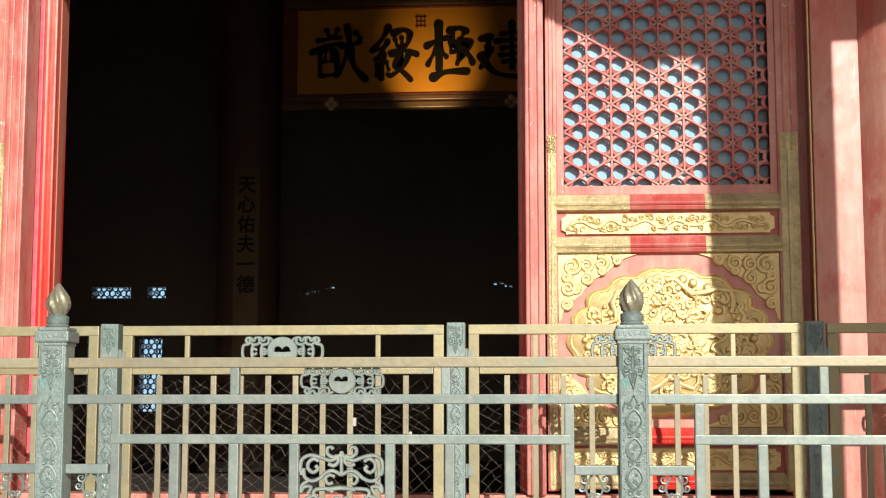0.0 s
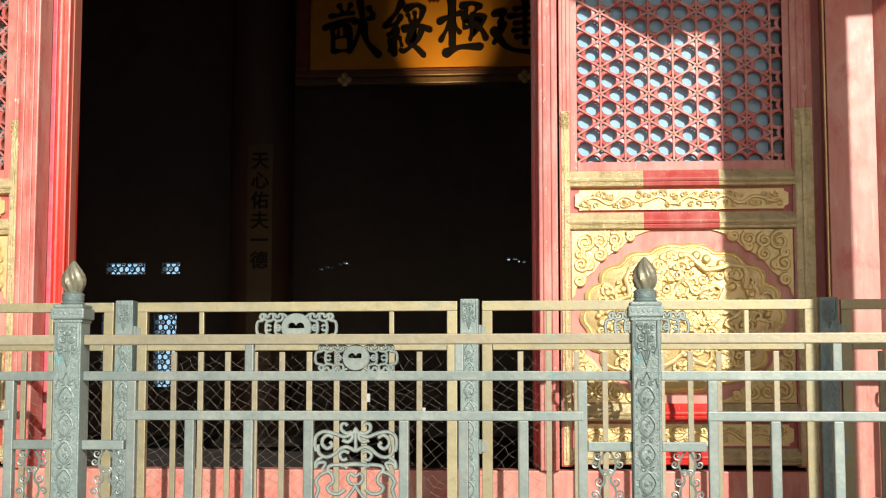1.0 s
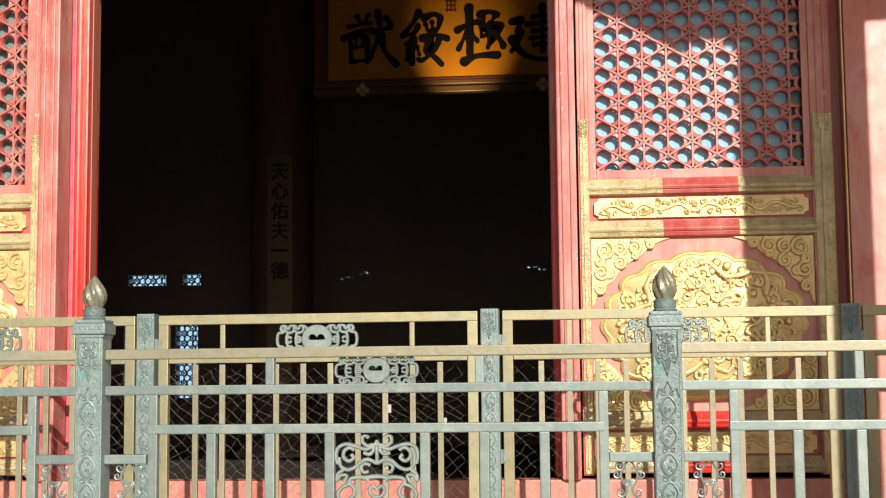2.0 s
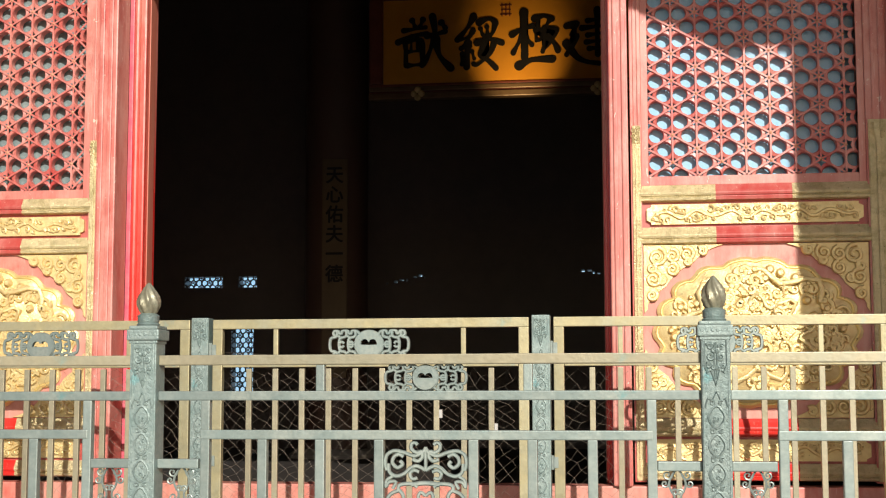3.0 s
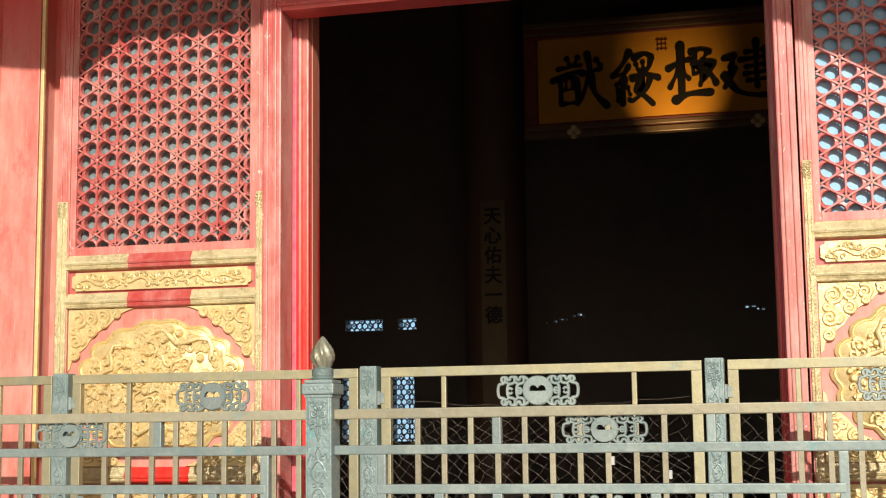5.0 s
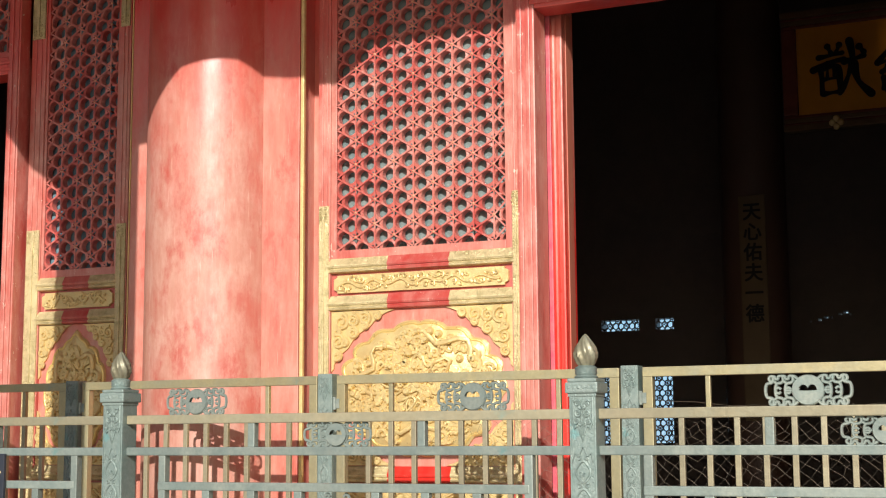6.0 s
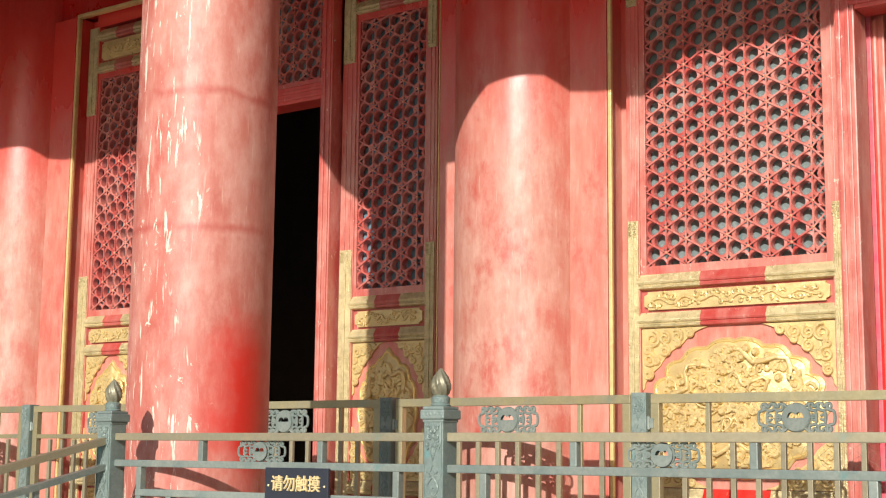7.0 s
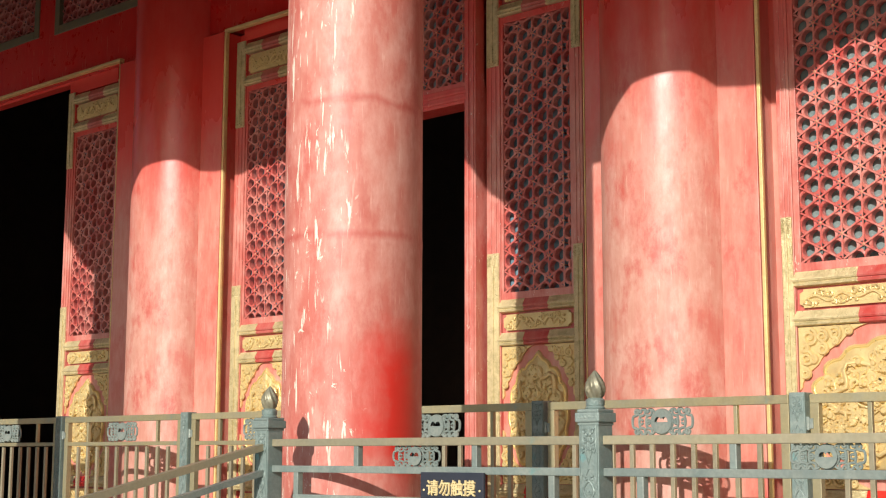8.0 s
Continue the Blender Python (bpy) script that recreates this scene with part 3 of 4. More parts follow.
def medallion_rim(cx, cz, rx, rz, lobes, point, y):
    bm = bmesh.new()
    tube(bm, [(px, y - 0.022, pz) for px, pz in lobed(cx, cz, rx * 0.955, rz * 0.955, lobes, point * 0.9)], 0.011, 8, 1.0, 0.85, True)
    return bm


def in_oval(x, z, cx, cz, rx, rz, k):
    return ((x - cx) / rx) ** 2 + ((z - cz) / rz) ** 2 < k * k


def relief_medallion(bm, cx, cz, rx, rz, lobes, point, y, seed):
    rnd = random.Random(seed)
    slab(bm, lobed(cx, cz, rx, rz, lobes, point), y - 0.026, y + 0.01, 0.012, True)
    # winding body
    body = []
    for i in range(90):
        k = i / 89
        a = 0.6 + k * 3.6 * math.pi
        q = 0.80 - 0.62 * k + 0.10 * math.sin(9 * a)
        body.append((cx + rx * q * math.cos(a), y - 0.044 - 0.012 * math.sin(14 * k * math.pi), cz + rz * q * math.sin(a)))
    tube(bm, body, 0.019, 7, 0.45, 0.9)
    for i in range(4, 86, 7):  # limbs and fins
        p = Vector(body[i])
        a = rnd.uniform(0, 6.28)
        pts = [(p.x + 0.10 * k * math.cos(a + 1.5 * k), p.y - 0.004, p.z + 0.10 * k * math.sin(a + 1.5 * k)) for k in (0, 0.3, 0.6, 1.0)]
        tube(bm, pts, 0.012, 5, 0.35)
    # cloud curls and bosses between
    n = int(270 * rx * rz / 0.27)
    for i in range(n):
        for _ in range(12):
            x, z = cx + rnd.uniform(-rx, rx), cz + rnd.uniform(-rz, rz)
            if in_oval(x, z, cx, cz, rx, rz, 0.84):
                break
        else:
            continue
        r = rnd.uniform(0.020, 0.050)
        if i % 4 == 3:
            lathe_front(bm, x, z, y - 0.022, r * 0.7, 0.042)
        else:
            tube(bm, spiral(x, z, y - 0.036, r, rnd.uniform(0.9, 1.5), rnd.uniform(0, 6.28), rnd.choice((-1, 1)), 11), rnd.uniform(0.012, 0.021), 6, 0.5)


def lathe_front(bm, x, z, y, r, h, seg=10):
    """A boss standing out towards -y."""
    rings = []
    for k, d in ((1.0, 0.0), (0.86, 0.55), (0.5, 0.9)):
        rings.append([bm.verts.new((x + r * k * math.cos(2 * math.pi * j / seg), y - h * d, z + r * k * math.sin(2 * math.pi * j / seg))) for j in range(seg)])
    for u, v in zip(rings, rings[1:]):
        for j in range(seg):
            bm.faces.new((u[j], u[(j + 1) % seg], v[(j + 1) % seg], v[j]))
    bm.faces.new(rings[-1])


def spandrel(bm, x, z, w, h, sx, sz, y):
    """A carved corner plate whose inner edge steps in a wavy curve; sx, sz point into the panel."""
    pts = [(0, 0), (w, 0)]
    for i in range(1, 26):
        k = i / 26
        a = k * math.pi / 2
        wav = 0.024 * abs(math.sin(3.0 * math.pi * k))
        u = 0.30 * (1 - math.sin(a)) + 0.70 * (1 - k)
        v = 0.30 * (1 - math.cos(a)) + 0.70 * k
        pts.append((max(0.02, w * u - wav * 0.5), max(0.004, h * v - wav * 0.5)))
    pts.append((0, h))
    out = [(x + sx * px, z + sz * pz) for px, pz in pts]
    front = [bm.verts.new((px, y - 0.018, pz)) for px, pz in out]
    back = [bm.verts.new((px, y + 0.008, pz)) for px, pz in out]
    for i in range(1, len(out) - 1):
        bm.faces.new((front[0], front[i], front[i + 1]))
        bm.faces.new((front[i], back[i], back[i + 1], front[i + 1]))
    for px, pz, r in ((0.17, 0.17, 0.062), (0.55, 0.12, 0.048), (0.36, 0.16, 0.045), (0.12, 0.50, 0.052), (0.10, 0.74, 0.036), (0.74, 0.08, 0.030), (0.36, 0.36, 0.042), (0.10, 0.34, 0.030), (0.22, 0.52, 0.028), (0.55, 0.25, 0.026)):
        r *= min(1.0, w / 0.42)
        tube(bm, spiral(x + sx * px * w, z + sz * max(pz * h, r + 0.01), y - 0.024, r, 1.6, 2.0 * px + 1, sx * sz, 18), 0.016 * min(1, w / 0.35), 6, 0.55)


def carved_slab(bm, x0, x1, z0, z1, y, seed):
    """A long carved tablet with notched ends and running scrolls."""
    rnd = random.Random(seed)
    c = 0.028
    pts = [(x0 + c, z0), (x1 - c, z0), (x1 - c, z0 + c * 0.5), (x1, z0 + c), (x1, z1 - c), (x1 - c, z1 - c * 0.5), (x1 - c, z1), (x0 + c, z1), (x0 + c, z1 - c * 0.5), (x0, z1 - c), (x0, z0 + c), (x0 + c, z0 + c * 0.5)]
    slab(bm, pts, y - 0.026, y + 0.01, 0.0, True)
    zc, hh = (z0 + z1) / 2, (z1 - z0) / 2
    wave = [(x0 + 0.06 + (x1 - x0 - 0.12) * i / 60, y - 0.030, zc + hh * 0.42 * math.sin(i * 0.62) * (0.5 + 0.5 * math.sin(i * 0.17) ** 2)) for i in range(61)]
    tube(bm, wave, 0.012, 6)
    for i in range(int((x1 - x0) / 0.024)):
        x = x0 + 0.04 + i * 0.024
        if x > x1 - 0.05:
            break
        tube(bm, spiral(x, zc + rnd.choice((-1, 1)) * hh * rnd.uniform(0.25, 0.6), y - 0.034, rnd.uniform(0.014, 0.028), 1.1, rnd.uniform(0, 6), rnd.choice((-1, 1)), 10), 0.0085, 5, 0.6)


# ---- door leaves ----
def rail_profile(bm, x0, x1, z0, z1, y):
    """A moulded rail: a rounded roll between two fillets."""
    h = z1 - z0
    prof = [(0.012, 0.0), (-0.018, 0.02), (-0.034, 0.08), (-0.037, 0.20), (-0.027, 0.27), (-0.027, 0.31), (-0.038, 0.35), (-0.042, 0.46), (-0.039, 0.54), (-0.022, 0.80), (-0.012, 0.98), (0.012, 1.0)]
    a = [bm.verts.new((x0, y + d, z0 + h * k)) for d, k in prof]
    b = [bm.verts.new((x1, y + d, z0 + h * k)) for d, k in prof]
    for i in range(len(prof) - 1):
        bm.faces.new((a[i], b[i], b[i + 1], a[i + 1]))
    bm.faces.new(a)
    bm.faces.new(b[::-1])


def door_leaf(w, label, group, at, st_l=0.12, st_r=0.12):
    root = thing("door_leaf", label, "door", group, at=at)
    for x0, st in ((0.0, st_l), (w - st_r, st_r)):  # stiles with a bead along their face
        bm = bmesh.new()
        box(bm, x0, x0 + st, -0.022, 0.05, SILL + 0.02, 5.13, 0.005)
        for k in (0.30, 0.66):
            box(bm, x0 + st * k, x0 + st * k + 0.014, -0.031, -0.02, SILL + 0.02, 5.13, 0.004)
        part("stile", bm, RED_FRAME, root)
        for z0, z1 in ((SILL + 0.03, 2.655), (4.24, 5.125)):  # gilt plates at the corners
            bm = bmesh.new()
            box(bm, x0 + 0.012, x0 + st - 0.006, -0.036, -0.02, z0, z1, 0.003)
            box(bm, x0 + st * 0.42, x0 + st * 0.60, -0.046, -0.034, z0 + 0.03, z1 - 0.10, 0.004)
            for i in range(int((z1 - z0) / 0.022)):
                for xx in (x0 + 0.020, x0 + st - 0.016):
                    lathe_front(bm, xx, z0 + 0.011 + i * 0.022, -0.035, 0.005, 0.005, 5)
            for i in range(7):
                tube(bm, spiral(x0 + st * (0.3 if i % 2 else 0.7), (z1 - 0.02 - i * 0.015) if z0 < 1 else z0 + 0.02 + i * 0.015, -0.038, 0.016, 1.2, i, 1, 8), 0.004, 4)
            part("gilt_plate", bm, GOLD_PLATE, root, "worn gilt corner plate")
    inner0, inner1 = st_l, w - st_r
    third = (inner1 - inner0) * 0.33
    for z0, z1 in ((2.158, 2.268), (1.886, 1.998), (0.672, 0.787), (0.40, 0.508), (4.985, 5.10), (4.655, 4.765)):
        for x0, x1, mat, lab in ((inner0 - 0.02, inner0 + third, GOLD_PLATE, "worn gilt rail end"), (inner0 + third, inner1 - third, RED_RAIL if z0 > 1 else RED_DEEP, ""), (inner1 - third, inner1 + 0.02, GOLD_PLATE, "worn gilt rail end")):
            bm = bmesh.new()
            rail_profile(bm, x0, x1, z0, z1, 0.0 if mat is GOLD_PLATE else 0.002)
            if mat is GOLD_PLATE:  # running scroll on the gilt end
                n = int((x1 - x0) / 0.035)
                for i in range(n):
                    tube(bm, spiral(x0 + 0.02 + i * 0.035, z0 + (z1 - z0) * 0.26, -0.028, 0.014, 1.0, i * 2.1, 1, 8), 0.004, 4)
            part("rail_end" if lab else "rail", bm, mat, root, lab, smooth=False)
    # recessed boards and carvings
    for z0, z1, seed in ((1.998, 2.158, 3), (0.508, 0.672, 4), (4.765, 4.985, 5)):
        boxed("board", RED_RAIL, root, (inner0, inner1, 0.012, 0.04, z0 - 0.01, z1 + 0.01))
        bm = bmesh.new()
        carved_slab(bm, inner0 + 0.028, inner1 - 0.028, z0 + 0.016, z1 - 0.016, 0.012, seed)
        part("carved_tablet", bm, GOLD, root, "gilded carved tablet with running scrolls", smooth=True)
    boxed("skirt_board", RED, root, (inner0, inner1, 0.012, 0.04, 0.78, 1.89))
    bm = bmesh.new()
    cx, half = (inner0 + inner1) / 2, (inner1 - inner0) / 2
    if w > 1.3:
        shape = (cx, 1.325, half * 0.935, 0.478, 18, 0.06, 0.012)
    else:
        shape = (cx, 1.318, half * 0.83, 0.47, 14, 0.20, 0.012)
    relief_medallion(bm, *shape, 11)
    medallion = part("gilded_medallion", bm, GOLD, root, "gilded carved medallion with lobed edge", smooth=True)
    part("rim", medallion_rim(*shape), GOLD_RIM, medallion, "smooth yellow gilt rim", smooth=True)
    sw, sh = (0.50, 0.43) if w > 1.3 else (0.31, 0.42)
    for x, sx in ((inner0 + 0.004, 1), (inner1 - 0.004, -1)):
        for z, sz in ((1.882, -1), (0.792, 1)):
            bm = bmesh.new()
            spandrel(bm, x, z, sw, sh, sx, sz, 0.012)
            part("corner_carving", bm, GOLD, root, "gilded scrolled corner carving", smooth=True)
    # lattice window
    edge = 0.045 if w > 1.3 else 0.026
    lx0, lx1, lz0, lz1 = inner0 + edge, inner1 - edge, 2.325, 4.60
    bm = bmesh.new()
    for d in ((inner0, lx0, -0.010, 0.05, 2.265, 4.655), (lx1, inner1, -0.010, 0.05, 2.265, 4.655), (lx0, lx1, -0.010, 0.05, 2.265, lz0), (lx0, lx1, -0.010, 0.05, lz1, 4.655)):
        box(bm, *d, 0.004)
    part("lattice_frame", bm, RED_FRAME, root)
    part("lattice", lattice_mesh("lattice", lx1 - lx0, lz1 - lz0, RED_LATTICE), RED_LATTICE, root, "red star-pattern lattice with round holes", at=(lx0, 0.0, lz0))
    boxed("pane", GLASS, root, (lx0, lx1, 0.080, 0.086, lz0, lz1), label="dusty blue-grey glass behind the lattice")
    return root


big = door_leaf(1.585, "red and gilded lattice door leaf with carved lower panel", "wide door leaves", (-3.395, 0, 0), 0.10, 0.075)
right_leaf = door_leaf(1.605, "red and gilded lattice door leaf with pale blue cloth behind", "wide door leaves", (1.752, 0, 0), 0.07, 0.135)


def repane(leaf, mat):
    """Gives one leaf another cloth behind its lattice."""
    for o in leaf.children:
        if o.name.startswith("pane"):
            o.data = o.data.copy()
            o.data.materials[0] = mat


repane(big, GLASS_GREY)
boxed("cloth", GLASS_BLUE, right_leaf, (0.118, 1.335, 0.070, 0.0745, 2.328, 4.597), label="pale blue cloth hung behind the lattice")
small = door_leaf(0.995, "narrow red and gilded lattice door leaf", "narrow door leaves", (-6.095, 0, 0), 0.145, 0.105)
copy_thing(small, pose(-9.40, 0, 0))
for x in (-12.42, -15.45):
    door_leaf(1.10, "narrow red and gilded lattice door leaf", "narrow door leaves", (x, 0, 0), 0.13, 0.13)


# ---- door frames with the inner jambs, and transoms ----
def door_frame(x0, x1, wide, reach, head):
    """x0, x1: the opening between the frames; wide, reach: width of each frame, and how far its inner jamb stands in; head: its height."""
    root = thing("door_frame", "faded red moulded frame round an open doorway", "door frame", "door frames")
    for s, x, fw, q in ((-1, x0, wide[0], reach[0]), (1, x1, wide[1], reach[1])):
        bm = bmesh.new()
        a, b = sorted((x, x + s * fw))
        box(bm, a, b, -0.135, 0.09, SILL, 5.22, 0.010)
        for k in (0.22 * fw, 0.66 * fw):
            xa, xb = sorted((x + s * k, x + s * (k + 0.24 * fw)))
            box(bm, xa, xb, -0.148, -0.13, SILL, 5.22, 0.007)
        part("jamb", bm, RED_FRAME, root)
        bm = bmesh.new()
        a, b = sorted((x + s * 0.02, x - s * 0.90 * q))
        box(bm, a, b, 0.16, 0.40, SILL, head + 0.1, 0.012)
        tube(bm, [(x - s * 0.30 * q, 0.165, SILL), (x - s * 0.30 * q, 0.165, head)], 0.24 * q, 12)
        part("inner_jamb", bm, RED_JAMB, root)
        a, b = sorted((x + s * 0.018, x - s * 0.012))
        boxed("jamb_strip", PINK, root, (a, b, 0.135, 0.16, SILL, head + 0.05), 0.004, "bright pink painted strip")
        a, b = sorted((x - s * 0.901 * q, x - s * q))
        boxed("jamb_edge", TAN, root, (a, b, 0.22, 0.33, SILL, head + 0.05), 0.006, "worn orange-brown inner edge")
    bm = bmesh.new()
    box(bm, x0 - 0.0, x1 + 0.0, -0.133, 0.09, head, head + 0.15, 0.008)
    for k in (0.028, 0.085):
        box(bm, x0 - 0.03, x1 + 0.03, -0.146, -0.13, head + k, head + k + 0.03, 0.007)
    part("head", bm, RED_HEAD, root)
    boxed("inner_head", RED_DEEP, root, (x0, x1, 0.16, 0.40, head + 0.16, head + 0.30), 0.01)
    w = x1 - x0
    z0, z1 = head + 0.15, 5.05
    bm = bmesh.new()
    for d in ((x0 - wide[0], x0 + 0.03, -0.02, 0.05, z0, 5.22), (x1 - 0.03, x1 + wide[1], -0.02, 0.05, z0, 5.22), (x0, x1, -0.02, 0.05, z1, 5.22), (x0, x1, -0.09, 0.05, z0, z0 + 0.05)):
        box(bm, *d)
    part("transom_frame", bm, RED_FRAME, root)
    part("transom_lattice", lattice_mesh("transom_lattice", w - 0.06, z1 - z0 - 0.05, RED_LATTICE), RED_LATTICE, root, "red star-pattern transom lattice", at=(x0 + 0.03, 0.0, z0 + 0.05))
    boxed("transom_pane", GLASS, root, (x0 + 0.03, x1 - 0.03, 0.068, 0.074, z0 + 0.05, z1))


door_frame(-1.655, 1.62, (0.135, 0.12), (0.104, 0.052), HEAD)
door_frame(-8.255, -6.245, (0.125, 0.125), (0.10, 0.10), HEAD + 0.065)


def upper_window(x0, x1, z0, z1):
    root = thing("upper_window", "grey-green framed lattice window over the lintel", "window", "upper windows")
    bm = bmesh.new()
    for d in ((x0, x0 + 0.10, z0, z1), (x1 - 0.10, x1, z0, z1), (x0 + 0.1, x1 - 0.1, z0, z0 + 0.10), (x0 + 0.1, x1 - 0.1, z1 - 0.1, z1)):
        box(bm, d[0], d[1], -0.075, 0.06, d[2], d[3], 0.008)
    part("window_frame", bm, FRAME_GREEN, root, "dull grey-green painted frame")
    part("lattice", lattice_mesh("upper_lattice", x1 - x0 - 0.2, z1 - z0 - 0.2, RED_LATTICE), RED_LATTICE, root, at=(x0 + 0.1, -0.03, z0 + 0.1))
    boxed("pane", GLASS, root, (x0 + 0.1, x1 - 0.1, 0.036, 0.042, z0 + 0.1, z1 - 0.1))


for x0, x1, z0, z1 in UP:
    upper_window(x0, x1, z0, z1)


# ---- bronze fences ----
def ornament(w, h):
    """A pierced scroll ornament: a disc with a curled mouth between interlocked loops, centred at 0."""
    bm = bmesh.new()
    r = h * 0.46
    disc = []
    for i in range(28):
        t = 2 * math.pi * i / 28
        disc.append((r * 1.05 * math.cos(t), r * math.sin(t)))
    cols = []
    for i in range(33):
        x = -r * 1.04 + r * 2.08 * i / 32
        edge = r * math.sqrt(max(0.0, 1 - (x / (r * 1.05)) ** 2))
        k = (abs(x) - 0.30 * r) / (0.34 * r)
        low = -0.04 * r * (1 - min(1.0, abs(x) / r))
        gap = 0.42 * r * math.sqrt(max(0.0, 1 - k * k)) if k > -1 else 0.0
        cols.append((x, -edge, min(low, edge), min(low + gap, edge), edge))
    for p, q in zip(cols, cols[1:]):
        for lo, hi in ((1, 2), (3, 4)):
            for y in (-0.014, 0.014):
                f = [bm.verts.new((c[0], y, c[k])) for c, k in ((p, lo), (q, lo), (q, hi), (p, hi))]
                bm.faces.new(f if y < 0 else f[::-1])
    tube(bm, [(x, 0.0, z) for x, z in disc], h * 0.05, 6, closed=True)
    arm = w / 2 - r
    t = h * 0.058
    for s in (-1, 1):
        def arm_line(pts, k=1.0):
            tube(bm, [(s * (r * 0.92 + arm * 1.02 * q), 0.0, h * z) for q, z in flowing(pts, 4)], t * k, 6)
        for q in (0.10, 0.42, 0.74):  # squarish links that bow outwards, one after the other
            arm_line([(q - 0.04, 0.46), (q - 0.05, 0.32), (q + 0.02, 0.25), (q + 0.15, 0.22), (q + 0.20, 0.10), (q + 0.20, -0.10), (q + 0.15, -0.22), (q + 0.02, -0.25), (q - 0.05, -0.32), (q - 0.04, -0.46)])
        for m in (1, -1):
            arm_line([(-0.10, m * 0.36), (0.02, m * 0.46), (0.16, m * 0.47), (0.20, m * 0.38), (0.28, m * 0.38), (0.33, m * 0.47), (0.50, m * 0.47), (0.54, m * 0.38), (0.61, m * 0.38), (0.66, m * 0.46), (0.78, m * 0.46), (0.82, m * 0.36), (0.74, m * 0.26)])
            for q in (0.10, 0.42):  # short ties from link to link
                arm_line([(q + 0.15, m * 0.22), (q + 0.21, m * 0.27), (q + 0.28, m * 0.30)], 0.9)
                arm_line([(q + 0.20, m * 0.06), (q + 0.09, m * 0.09), (q + 0.03, m * 0.03)], 0.85)
        arm_line([(-0.05, 0.0), (0.10, 0.0), (0.30, 0.0)], 0.9)
    return bm


def big_scroll(w):
    """The larger open scroll under the third rail: a curled crest, two volutes and two urn-like scrolls below; z runs down from 0."""
    bm = bmesh.new()
    t = 0.0072

    def bend(pts, k=1.0):
        """A smooth tube through the points."""
        out = []
        n = len(pts)
        for i in range(n - 1):
            p0, p1, p2, p3 = pts[max(0, i - 1)], pts[i], pts[i + 1], pts[min(n - 1, i + 2)]
            for q in range(4):
                u = q / 4
                out.append(tuple(0.5 * (2 * b1 + (c1 - a1) * u + (2 * a1 - 5 * b1 + 4 * c1 - d1) * u * u + (3 * b1 - a1 - 3 * c1 + d1) * u ** 3) for a1, b1, c1, d1 in zip(p0, p1, p2, p3)))
        out.append(pts[-1])
        tube(bm, [(x * w, 0, z * w) for x, z in out], t * k, 6)

    for s in (-1, 1):
        bend([(s * x, z) for x, z in ((0.10, -0.06), (0.13, -0.03), (0.17, -0.05), (0.17, -0.11), (0.11, -0.15), (0.05, -0.14), (0.04, -0.20), (0.09, -0.25), (0.16, -0.23))])
        bend([(s * x, z) for x, z in ((0.0, -0.10), (0.04, -0.15), (0.14, -0.19), (0.26, -0.15), (0.38, -0.13), (0.47, -0.18), (0.49, -0.28), (0.47, -0.36))])
        bend([(s * x, z) for x, z in ((0.27, -0.20), (0.33, -0.17), (0.39, -0.21), (0.40, -0.28), (0.34, -0.33), (0.28, -0.29), (0.31, -0.25))])
        bend([(s * x, z) for x, z in ((0.45, -0.28), (0.44, -0.38), (0.36, -0.43), (0.26, -0.40), (0.18, -0.33), (0.10, -0.31), (0.0, -0.36))])
        bend([(s * x, z) for x, z in ((0.08, -0.38), (0.14, -0.36), (0.19, -0.40), (0.16, -0.46), (0.10, -0.45))], 0.9)
        bend([(s * x, z) for x, z in ((0.40, -0.43), (0.47, -0.48), (0.48, -0.56), (0.44, -0.50), (0.36, -0.50), (0.40, -0.58))], 0.9)
        bend([(s * x, z) for x, z in ((0.10, -0.56), (0.16, -0.52), (0.30, -0.53), (0.33, -0.58), (0.28, -0.64), (0.27, -0.72), (0.33, -0.78), (0.30, -0.84), (0.20, -0.86), (0.12, -0.80))])
        bend([(s * x, z) for x, z in ((0.33, -0.60), (0.42, -0.64), (0.47, -0.72), (0.44, -0.80), (0.47, -0.90), (0.48, -0.98))])
        bend([(s * x, z) for x, z in ((0.0, -0.66), (0.06, -0.62), (0.09, -0.68), (0.05, -0.74), (0.0, -0.76), (0.10, -0.90), (0.22, -0.98))], 0.9)
    bend([(-0.17, -0.53), (0.0, -0.51), (0.17, -0.53)], 1.2)
    bend([(0.0, -0.08), (0.0, -0.20), (0.0, -0.36)], 0.9)
    return bm


def small_scroll(w, h):
    """A little foliate scroll hanging in a corner bay, x from 0 to w, z from -h to 0."""
    bm = bmesh.new()
    t = 0.0042
    c = w / 2
    for m in (-1, 1):
        stem = [(c + m * w * (0.04 + 0.20 * abs(math.sin(k * 0.48))), 0, 0.004 - (h + 0.002) * k / 20) for k in range(21)]
        tube(bm, stem, t, 5)
        for k, s, q in ((1, 1, 0.15), (3, 1, 0.12), (7, 1, 0.16), (10, 1, 0.13), (13, 1, 0.16), (16, 1, 0.14), (5, -1, 0.11), (17, -1, 0.12)):
            x, _, z = stem[k]
            tube(bm, spiral(x + m * s * w * q, z - h * 0.01, 0, w * q, 1.25, math.pi if m * s > 0 else 0.0, m if k % 2 else -m, 11), t, 5, 0.7)
    return bm


